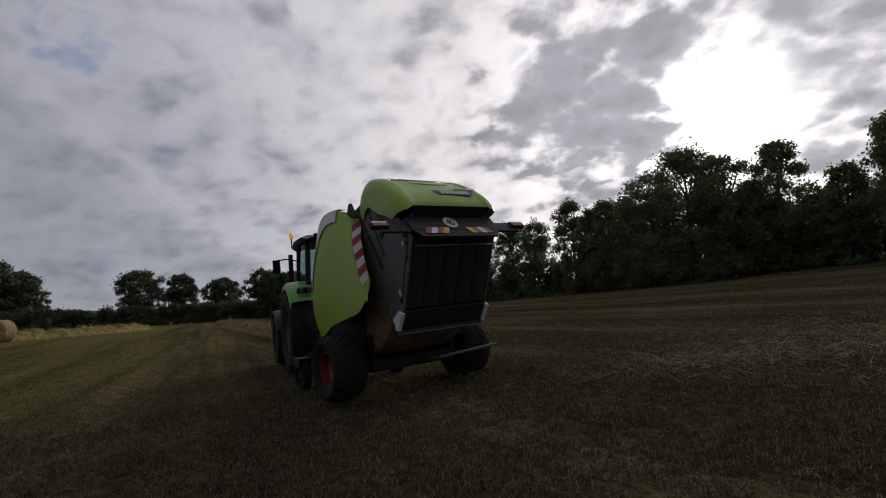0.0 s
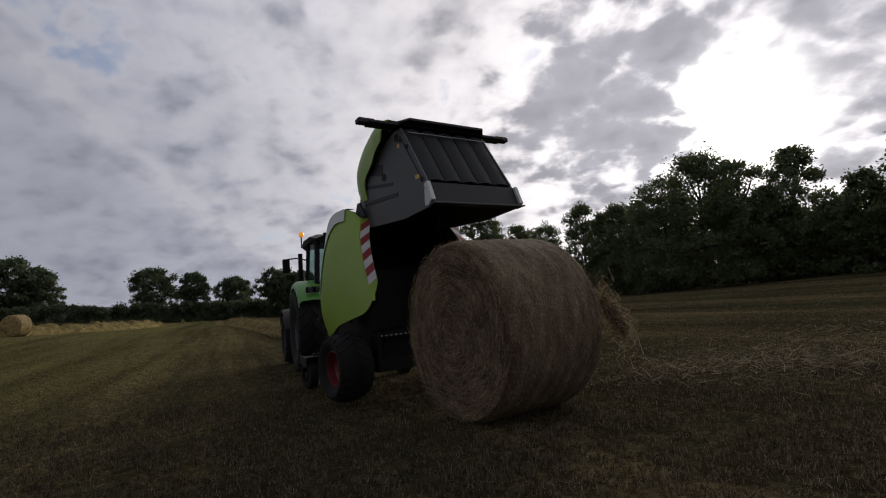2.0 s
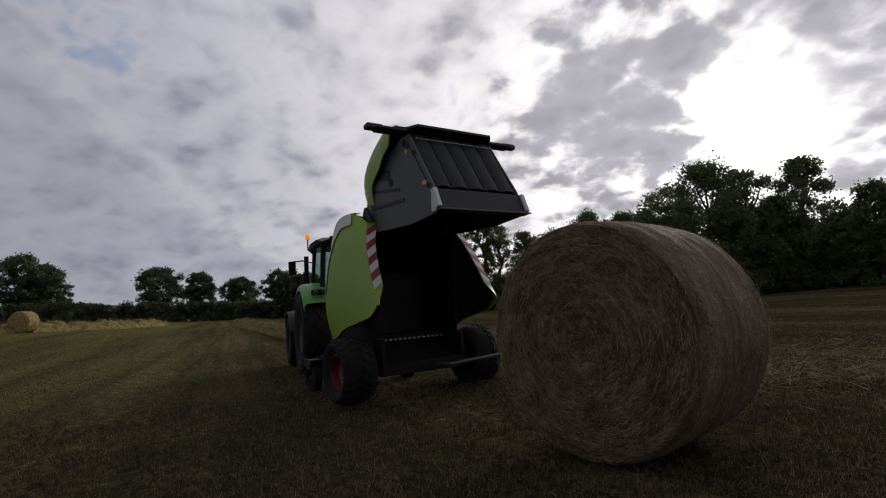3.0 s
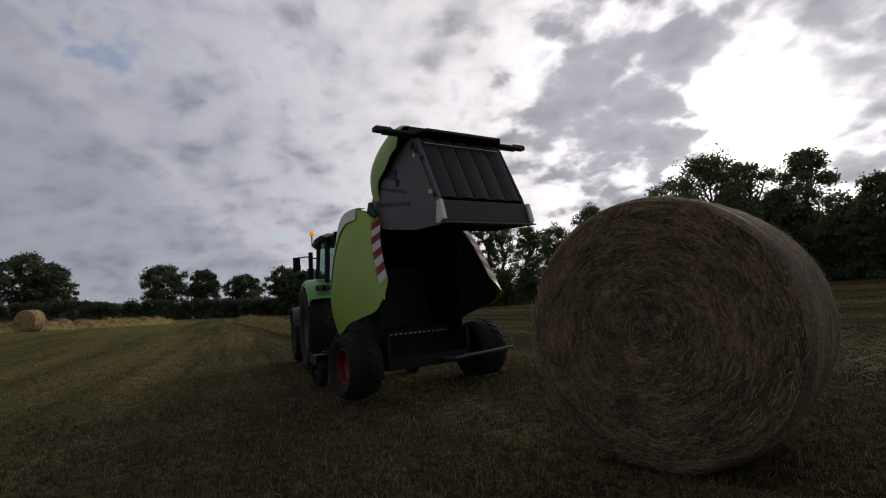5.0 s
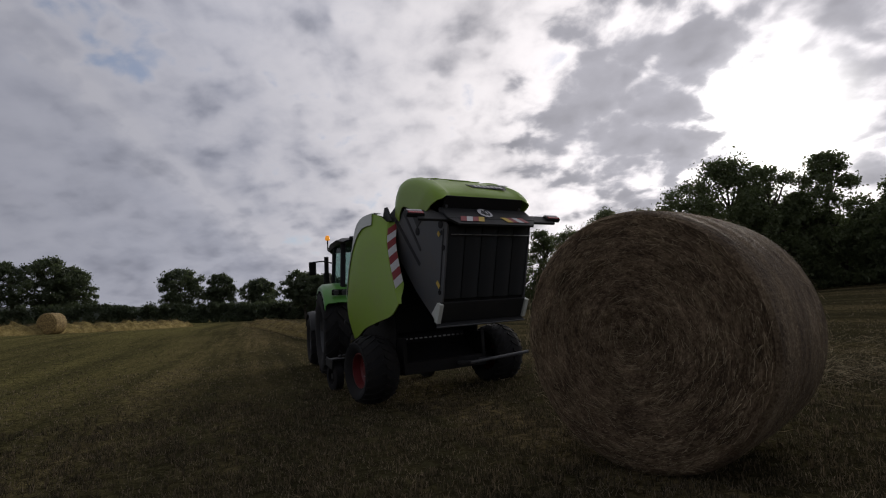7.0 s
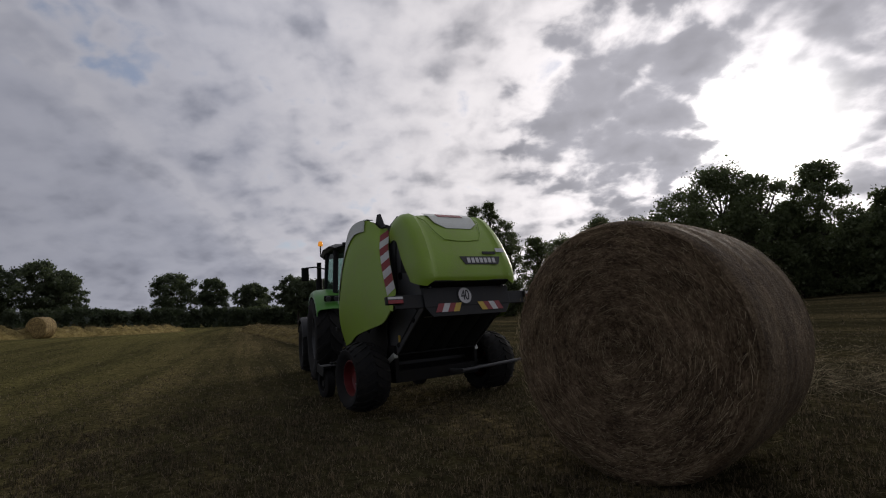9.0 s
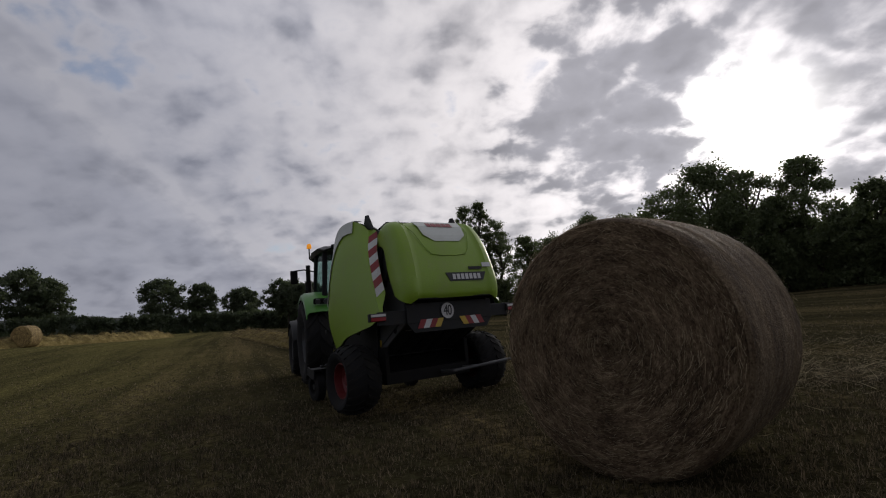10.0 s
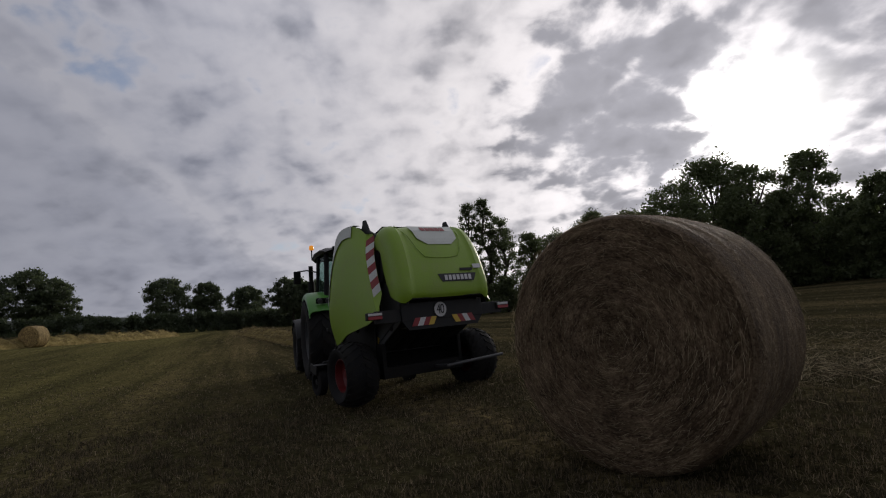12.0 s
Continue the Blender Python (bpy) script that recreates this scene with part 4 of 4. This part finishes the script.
    # dark recess under the hood: a black sheet stands for its shade
    part("recess_shade", boxes(((1.24, 0.32, 0.02), pose(0, *g(-1.16, 1.40), -14))), M["black"], gate)
    for s in (-1, 1):
        part("recess_post", boxes(((0.03, 0.18, 0.03), pose(s * 0.58, *g(-1.12, 1.375), -14))), M["grey"], gate)
    # light board, leaning back
    board = part("light_board", boxes(((1.36, 0.05, 0.25), pose(0, 0, 0.025)), ((1.2, 0.10, 0.03), pose(0, 0.05, 0.15))), M["darkgrey"], gate, "dark light board with warning stripes")
    lean = pose(0, *g(-1.15, 1.24), -1)
    board.matrix_basis = lean
    bm = bmesh.new()
    skirt = [(-0.67, -0.10), (-0.58, -0.22), (0.58, -0.22), (0.67, -0.10)]
    f0 = [bm.verts.new((x, -0.02, z)) for x, z in skirt]
    f1 = [bm.verts.new((x, 0.01, z)) for x, z in skirt]
    bm.faces.new(f0)
    bm.faces.new(f1[::-1])
    for i in range(4):
        bm.faces.new((f0[i], f1[i], f1[(i + 1) % 4], f0[(i + 1) % 4]))
    part("board_skirt", bm, M["darkgrey"], gate).matrix_basis = lean
    part("speed_disc", tubes(((-0.06, -0.026, 0.03), (-0.06, -0.033, 0.03), 0.112), sides=36), M["white"], gate, "round white speed disc reading 40").matrix_basis = lean
    part("speed_disc_rim", lathe([(-0.004, 0.103), (-0.004, 0.114), (0.004, 0.114), (0.004, 0.103), (-0.004, 0.103)], 40), M["ink"], gate).matrix_basis = lean @ pose(-0.06, -0.034, 0.03, 0, 0, 90)
    fc = bpy.data.curves.new("number", "FONT")
    fc.body, fc.size, fc.extrude, fc.align_x, fc.align_y = "40", 0.17, 0.002, "CENTER", "CENTER"
    fc.space_character = 0.9
    fc.materials.append(M["ink"])
    num = new("number", fc)
    num.parent = gate
    num.matrix_basis = lean @ pose(-0.06, -0.038, 0.028, 90) @ Matrix.Diagonal((0.82, 1.12, 1, 1))
    num["label"] = "black number 40"
    for s in (-1, 1):
        for k in range(4):
            x0 = s * (0.20 + 0.088 * k)
            q = [[(x0 + w - 0.03 * s * (v - 0.5) * 2, -0.029, -0.17 + 0.11 * v) for w in (-0.044, 0.044)] for v in (0, 1)]
            part("warning_stripe", grid_sheet(q, 0.004), M[("yellow", "red", "white", "red")[k]], gate).matrix_basis = lean
        part("light_arm", boxes(((0.42, 0.035, 0.17), pose(s * 0.86, 0.02, -0.01)), ((0.2, 0.02, 0.015), pose(s * 0.88, 0.03, -0.06))), M["darkgrey"], gate).matrix_basis = lean
        part("tail_light", boxes(((0.24, 0.06, 0.10), pose(s * 1.08, 0.0, 0.01)), bevel=0.012), M["darkgrey"], gate).matrix_basis = lean
        part("red_lens", boxes(((0.20, 0.012, 0.045), pose(s * 1.08, -0.033, -0.012)), bevel=0.003), M["lens_red"], gate, "red tail light lens").matrix_basis = lean
        part("reflector", boxes(((0.20, 0.010, 0.030), pose(s * 1.08, -0.032, 0.034)), bevel=0.003), M["white"], gate).matrix_basis = lean
        pts = [Vector((s * x, 0.03, z)) for x, z in ((0.72, -0.02), (0.80, -0.05), (0.90, -0.055), (0.97, -0.02))]
        part("cable", tubes(*[(a, b, 0.006) for a, b in zip(pts, pts[1:])], sides=6), M["black"], gate).matrix_basis = lean
    return gate


def make_baler():
    b = thing("round_baler", "lime green round baler with raised tailgate, standing on the stubble", "baler", pose(*BALER_HOME, 0, BALER_LEAN, -BALER_HEAD))
    for s in (-1, 1):
        side_panel(b, s)
        outline = [(-0.42, 2.50), (0.10, 2.46), (0.55, 2.05), (0.75, 1.5), (0.75, 0.75), (0.35, 0.48), (-0.30, 0.50), (-0.36, 0.9), (-0.36, 1.6), (-0.40, 2.1)]
        part("chamber_wall", plate(outline, s * 0.70, s * 0.68, 0.003), M["black"], b)
        part("hinge_bracket", plate([(-0.52, 2.48), (-0.38, 2.70), (-0.31, 2.70), (-0.20, 2.48)], s * 0.74, s * 0.71, 0.004), M["darkgrey"], b, "dark triangular hinge bracket")
        part("gate_ram", tubes(((s * 0.78, 0.10, 1.05), (s * 0.78, -0.22, 1.75), 0.035), ((s * 0.78, -0.22, 1.75), (s * 0.78, -0.36, 2.15), 0.02), sides=14), M["grey"], b, "hydraulic ram")
        part("stub_axle", boxes(((0.3, 0.12, 0.12), pose(s * 0.78, -0.27, 0.46)), ((0.06, 0.35, 0.5), pose(s * 0.66, -0.35, 0.6))), M["black"], b)
    arc = [[(x, y, z) for x in (-0.68, 0.68)] for y, z in ((-0.10, 2.44), (0.12, 2.36), (0.5, 2.0), (0.70, 1.5), (0.70, 0.85), (0.35, 0.60))]
    part("front_skin", grid_sheet(arc, 0.012), M["black"], b, smooth=True)
    part("top_cover", boxes(((1.36, 0.36, 0.03), pose(0, 0.0, 2.47, -6))), M["darkgrey"], b)
    part("floor_roller", tubes(((-0.62, 0.02, 0.80), (0.62, 0.02, 0.80), 0.11), sides=24), M["black"], b)
    stud = part("stud", boxes(((0.042, 0.02, 0.020), pose(0, 0, 0)), bevel=0.004), M["bare"], b, "small bright stud")
    stud.matrix_basis = pose(-0.57, -0.105, 0.81)
    for k in range(1, 15):
        o = new("stud", stud.data)
        o.parent, o.matrix_basis = b, pose(-0.57 + k * 0.0815, -0.105, 0.81)
    part("chamber_roller", tubes(((-0.61, 0.10, 0.70), (0.61, 0.10, 0.70), 0.10), sides=20), M["black"], b)
    part("rear_beam", boxes(((1.3, 0.14, 0.16), pose(0, -0.45, 0.43)), ((1.9, 0.1, 0.1), pose(0, -0.36, 0.46))), M["black"], b)
    part("apron", grid_sheet([[(x, y, z) for x in (-0.66, 0.66)] for y, z in ((-0.06, 0.73), (-0.22, 0.62), (-0.40, 0.50))], 0.02), M["black"], b, smooth=True)
    # bale kicker bar, slanting out behind
    part("kicker_bar", tubes(((0.18, -0.85, 0.442), (1.165, -0.945, 0.50), 0.022), ((0.2, -0.4, 0.42), (0.2, -0.85, 0.443), 0.025), ((0.58, -0.4, 0.42), (0.58, -0.89, 0.465), 0.025)), M["grey"], b, "grey kicker bar")
    part("pickup", tubes(((-0.72, 1.45, 0.34), (0.72, 1.45, 0.34), 0.17), sides=20), M["black"], b, "dark pick-up reel")
    part("pickup_cover", boxes(((1.46, 0.5, 0.03), pose(0, 1.5, 0.58, -12))), M["darkgrey"], b)
    part("drawbar", boxes(((0.22, 2.5, 0.16), pose(0.40, 2.02, 0.62, 0, 0, -19.4)), ((0.9, 0.3, 0.4), pose(0, 0.72, 0.75))), M["darkgrey"], b)
    part("front_body", boxes(((1.38, 0.3, 1.0), pose(0, 0.66, 1.35)), bevel=0.03), M["darkgrey"], b)
    for s in (-1, 1):
        g = part("gauge_wheel", tubes(((s * 0.82, 1.6, 0.24), (s * 0.94, 1.6, 0.24), 0.05)), M["darkgrey"], b, "small pick-up gauge wheel")
        tyre = lathe([(s * 0.88 - 0.075, 0.13), (s * 0.88 - 0.085, 0.18), (s * 0.88 - 0.06, 0.235), (s * 0.88 + 0.06, 0.235), (s * 0.88 + 0.085, 0.18), (s * 0.88 + 0.075, 0.13), (s * 0.88 - 0.075, 0.13)], 32)
        bmesh.ops.translate(tyre, verts=tyre.verts, vec=(0, 1.6, 0.24))
        part("tyre", tyre, M["tyre"], g, smooth=True)
        part("bracket", boxes(((0.05, 0.06, 0.34), pose(s * 0.78, 1.6, 0.40)), ((0.26, 0.34, 0.02), pose(s * 0.86, 1.58, 0.52)), ((0.02, 0.3, 0.14), pose(s * 0.98, 1.58, 0.46, 15)), bevel=0.008), M["darkgrey"], g)
    gate = make_gate(b)
    wheels = [make_wheel("wheel", b, (s * 1.06, -0.27, 0.47), 0.455, 0.48, 0.235, M["redrim"], 22, s, 0.022) for s in (-1, 1)]
    return b, gate, wheels


# ---- the tractor ----
def make_tractor():
    t = thing("tractor", "green tractor with dark glazed cab and lit amber beacon", "tractor", pose(*HOME, 0, 1.0, -HEAD))
    YR, YF = 4.15, 6.95
    wheels = [(make_wheel("rear_wheel", t, (s * 0.98, YR, 0.91), 0.90, 0.54, 0.46, M["grey"], 20, s, 0.04), 0.90) for s in (-1, 1)]
    wheels += [(make_wheel("front_wheel", t, (s * 0.98, YF, 0.66), 0.65, 0.44, 0.33, M["grey"], 18, s, 0.03), 0.65) for s in (-1, 1)]
    part("chassis", boxes(((0.62, 3.6, 0.5), pose(0, 5.3, 0.85)), ((0.5, 0.5, 0.4), pose(0, 3.7, 0.8)), ((1.6, 0.22, 0.22), pose(0, YR, 0.91)), ((1.6, 0.18, 0.18), pose(0, YF, 0.66)), bevel=0.03), M["darkgrey"], t)
    rows = []
    for y, w, z in ((5.15, 0.46, 1.72), (6.0, 0.46, 1.68), (7.0, 0.42, 1.58), (7.5, 0.36, 1.42)):
        rows.append([(-w, y, 1.05), (-w - 0.03, y, z - 0.2), (-w * 0.8, y, z), (0, y, z + 0.04), (w * 0.8, y, z), (w + 0.03, y, z - 0.2), (w, y, 1.05)])
    part("bonnet", grid_sheet(rows, 0.03), M["green"], t, smooth=True)
    for s in (-1, 1):
        # mudguard over the rear wheel
        rows = []
        for k in range(15):
            a = radians(34 + 104 * k / 14)
            r = 1.02
            y, z = YR - r * math.cos(a), 0.92 + r * math.sin(a) * 0.98
            rows.append([(s * 0.66, y, z), (s * 0.9, y, z + 0.02), (s * 1.16, y, z), (s * 1.22, y, z - 0.05), (s * 1.23, y, z - 0.13)])
        fender = part("mudguard", grid_sheet(rows, 0.02), M["green"], t, "green rear mudguard", smooth=True)
        part("lamp_housing", boxes(((0.34, 0.05, 0.13), pose(s * 0.90, YR - 0.78, 1.70, 28)), bevel=0.03), M["black"], fender)
        for dx in (-0.085, 0.08):
            part("rear_lamp", tubes(((s * 0.90 + dx, YR - 0.80, 1.70), (s * 0.90 + dx, YR - 0.83, 1.685), 0.055), sides=18), M["grey"], fender)
        rows = []
        for k in range(11):
            a = radians(20 + 130 * k / 10)
            y, z = YF - 0.74 * math.cos(a), 0.66 + 0.74 * math.sin(a)
            rows.append([(s * 0.78, y, z), (s * 1.0, y, z + 0.015), (s * 1.2, y, z - 0.01), (s * 1.21, y, z - 0.06)])
        part("front_mudguard", grid_sheet(rows, 0.015), M["darkgrey"], t, smooth=True)
    cab = part("cab", boxes(((1.36, 1.5, 0.32), pose(0, 3.98, 1.45)), ((1.25, 0.3, 0.3), pose(0, 3.25, 1.45)), bevel=0.03), M["darkgrey"], t, "dark glazed tractor cab")
    cab.matrix_basis = pose(0, 0.5, 0.10) @ Matrix.Diagonal((1.13, 1.0, 1.0, 1.0))
    for s in (-1, 1):
        posts = (((s * 0.70, 3.22, 1.5), (s * 0.64, 3.30, 2.66), 0.05), ((s * 0.78, 4.05, 1.5), (s * 0.70, 4.05, 2.68), 0.035), ((s * 0.66, 4.98, 1.45), (s * 0.62, 4.78, 2.68), 0.04))
        for p in posts:
            part("pillar", tubes(p, sides=10), M["black"], cab)
        for (a, b, _), (c, d, _) in zip(posts, posts[1:]):
            part("side_window", grid_sheet([[a, c], [b, d]], 0.006), M["glass"], cab)
        part("mirror", boxes(((0.06, 0.16, 0.32), pose(s * 1.06, 5.0, 2.30, 0, 0, 65 * s)), bevel=0.02), M["black"], cab, "black door mirror")
        part("mirror_arm", tubes(((s * 0.64, 4.85, 2.40), (s * 0.85, 4.96, 2.47), 0.016), ((s * 0.85, 4.96, 2.47), (s * 1.06, 5.0, 2.45), 0.016)), M["black"], cab)
    part("rear_window", grid_sheet([[(-0.68, 3.215, 1.6), (0.68, 3.215, 1.6)], [(-0.63, 3.29, 2.6), (0.63, 3.29, 2.6)]], 0.006), M["glass"], cab)
    part("windscreen", grid_sheet([[(-0.64, 4.99, 1.5), (0.64, 4.99, 1.5)], [(-0.60, 4.8, 2.64), (0.60, 4.8, 2.64)]], 0.006), M["glass"], cab)
    rows = []
    for y, z, w in ((3.06, 2.72, 0.66), (3.4, 2.80, 0.73), (4.2, 2.82, 0.75), (4.8, 2.79, 0.71), (5.02, 2.70, 0.62)):
        rows.append([(-w, y, min(z, 2.66)), (-w - 0.03, y, z - 0.05), (-w + 0.1, y, z), (0, y, z + 0.03), (w - 0.1, y, z), (w + 0.03, y, z - 0.05), (w, y, min(z, 2.66))])
    part("roof", grid_sheet(rows, 0.04), M["darkgrey"], cab, "dark cab roof", smooth=True)
    for x in (-0.5, -0.3, 0.3, 0.5):
        part("work_lamp", boxes(((0.13, 0.06, 0.09), pose(x, 3.0, 2.73)), bevel=0.015), M["black"], cab)
    part("seat", boxes(((0.5, 0.5, 0.14), pose(0, 4.0, 1.68)), ((0.5, 0.13, 0.62), pose(0, 3.74, 2.0, -8)), bevel=0.05), M["black"], cab)
    part("beacon_stem", tubes(((-0.66, 4.88, 2.66), (-0.735, 4.9, 2.72), 0.014), ((-0.735, 4.9, 2.72), (-0.735, 4.9, 2.98), 0.014)), M["black"], cab)
    bm = lathe([(0, 0.004), (0.0, 0.042), (0.02, 0.052), (0.08, 0.05), (0.115, 0.034), (0.125, 0.004)], 20)
    beacon = part("beacon", bm, M["amber"], cab, "lit amber warning beacon", smooth=True)
    beacon.matrix_basis = pose(-0.735, 4.9, 2.97, 0, -90)
    part("exhaust", tubes(((-0.84, 5.70, 1.3), (-0.84, 5.70, 2.3), 0.08), ((-0.84, 5.70, 2.3), (-0.84, 5.66, 2.70), 0.055), sides=16), M["black"], t, "black exhaust stack")
    part("step", boxes(((0.3, 0.4, 0.04), pose(-0.85, 5.0, 0.55)), ((0.3, 0.4, 0.04), pose(-0.85, 5.0, 0.85)), ((0.04, 0.4, 0.6), pose(-0.7, 5.0, 0.8))), M["darkgrey"], t)
    return t, wheels


# ---- build ----
make_ground()
make_trees()
windrow([polar(-54, 50), polar(-44, 53), polar(-37, 60), polar(-31, 68), polar(-27.5, 78)], 1.5, 0.95, 11, "raked ridge of pale dry hay beside the stubble")
windrow([polar(-20.4, 60), polar(-18.5, 48), polar(-15, 34), polar(-11, 26)], 1.2, 0.7, 12, "raked ridge of pale dry hay running up the field")
baler, gate, baler_wheels = make_baler()
tractor, tractor_wheels = make_tractor()
bale = make_bale(pose(1.6, 4.18, 0.9, 0, 0, 41.6), "freshly rolled round hay bale in net wrap lying on stubble", True, 3)
fx, fy = polar(-37.6, 57)
far_bale = make_bale(pose(fx, fy, float(rise(np.array(fx), np.array(fy))) + 0.88, 0, 0, 88), "round hay bale standing far off beside a windrow", False, 8)
make_stubble()


def make_wad():
    rng = np.random.default_rng(77)
    t = thing("hay_wad", "torn wad of loose hay falling off the bale", "hay", pose(0.6, 6.8, 1.75))
    n = 1500
    p = rng.normal(0, 1, (n, 3)) * (0.20, 0.07, 0.06)
    p[:, 2] += 0.05 * np.sin(p[:, 0] * 9)
    d = rng.normal(0, 1, (n, 3)) * (1, 1, 0.6)
    d /= np.linalg.norm(d, axis=1, keepdims=True)
    sd = np.cross(d, rng.normal(0, 1, (n, 3)))
    sd *= 0.0016 / np.linalg.norm(sd, axis=1, keepdims=True)
    ln = rng.uniform(0.03, 0.10, n)[:, None]
    v = np.stack([p - d * ln - sd, p - d * ln + sd, p + d * ln + sd, p + d * ln - sd], 1).reshape(-1, 3)
    tagged(soup("strand", v, np.arange(4 * n).reshape(-1, 4), M["haystems"], t), kind="stuff")
    core = bmesh.new()
    bmesh.ops.create_icosphere(core, subdivisions=3, radius=1.0)
    for q in core.verts:
        q.co *= 1 + 0.5 * noise.noise(q.co * 2.5)
        q.co = Vector((q.co.x * 0.22, q.co.y * 0.08, q.co.z * 0.06 + 0.04 * math.sin(q.co.x * 2)))
    part("core", core, M["bale_end"], t)
    return t


wad = make_wad()


def motions():
    h = radians(HEAD)
    ahead = Vector((math.sin(h), math.cos(h), 0))
    # the machine stands, then pulls away
    drive = ((0, 0.0), (10.6, 0.0), (11.0, 0.03), (11.5, 0.15), (11.8, 0.32), (12, 0.47))
    walk(tractor, [(t, pose(*(Vector(HOME) + ahead * d), 0, 1.0, -HEAD)) for t, d in drive])
    walk(baler, [(t, pose(*(Vector(BALER_HOME) + ahead * d), 0, BALER_LEAN, -BALER_HEAD)) for t, d in drive])
    for w, s in zip(baler_wheels, (-1, 1)):
        walk(w, [(t, pose(s * 1.06, -0.27, 0.47, -math.degrees(d / 0.455))) for t, d in drive])
    for w, r in tractor_wheels:
        x, y, z = w.matrix_basis.translation
        walk(w, [(t, pose(x, y, z, -math.degrees(d / r))) for t, d in drive])
    # the tailgate swings up, waits and comes down
    swing = ((0, 41), (0.5, 59), (1.0, 86), (1.3, 94), (1.5, 94.7), (2.0, 94.7), (2.5, 94.7), (4.5, 94.7), (4.7, 93), (5.0, 88), (5.5, 76.5), (6.0, 66.5), (6.5, 57.5), (7.0, 48), (7.2, 45), (8.0, 30), (8.8, 14.5), (9.0, 10), (9.2, 4.5), (9.5, 0), (12, 0))
    walk(gate, [(t, pose(0, PIVOT[0], PIVOT[1], -a)) for t, a in swing])
    # the bale drops out, rolls towards the camera's side and rocks to rest
    inside = pose(*BALER_HOME, 0, 0, -BALER_HEAD)
    start = [(t, inside @ Vector(p), 33.4) for t, p in ((0, (0.0, -0.30, 1.50)), (0.3, (0.0, -0.36, 1.36)), (0.5, (0.01, -0.44, 1.20)), (0.8, (0.02, -0.60, 0.98)), (1.0, (0.02, -0.78, 0.96)))]
    rest = [(1.3, (0.16, 7.13, 0.95), 32), (1.5, (0.346, 6.77, 0.945), 31.5), (1.75, (0.52, 6.33, 0.92), 31.5), (2.0, (0.721, 5.86, 0.90), 32), (2.2, (0.90, 5.58, 0.89), 33.5), (2.5, (1.193, 5.144, 0.885), 35.6), (2.7, (1.36, 4.87, 0.885), 37.5), (3.2, (1.70, 4.33, 0.89), 43), (3.7, (1.86, 4.02, 0.89), 47), (4.3, (1.85, 4.0, 0.89), 48), (4.5, (1.835, 4.02, 0.89), 47.8), (5.0, (1.79, 4.07, 0.89), 47.3), (5.5, (1.735, 4.12, 0.885), 46.5), (6.0, (1.69, 4.17, 0.885), 45.6), (6.5, (1.66, 4.21, 0.88), 45), (7.0, (1.64, 4.235, 0.88), 44.4), (12, (1.625, 4.257, 0.88), 44)]
    rows, spin, last = [], 0.0, None
    for t, p, turn in start + [(t, Vector(p), a) for t, p, a in rest]:
        if last is not None:
            step = p - last
            back = Vector((math.sin(radians(turn)), -math.cos(radians(turn)), 0))
            spin += math.degrees(step.dot(back) / BALE_R)
        last = p
        rows.append((t, pose(*p, spin, 0, turn)))
    walk(bale, rows)
    fall = ((0, (-0.2, 7.9, 2.06), 0), (0.5, (-0.15, 7.85, 1.96), 0), (1.0, (-0.05, 7.6, 1.88), 0), (1.5, (0.90, 6.80, 1.90), 10), (1.7, (1.2, 6.45, 1.86), 35), (1.9, (1.80, 6.05, 1.25), 80), (2.0, (2.02, 5.95, 0.88), 100), (2.1, (2.25, 5.9, 0.72), 130), (2.2, (2.38, 5.9, 0.52), 165), (2.4, (2.5, 5.85, 0.07), 215), (2.5, (2.52, 5.84, 0.06), 220), (12, (2.52, 5.84, 0.06), 220))
    walk(wad, [(t, pose(*p, a, a * 0.6, a * 0.3)) for t, p, a in fall])


motions()
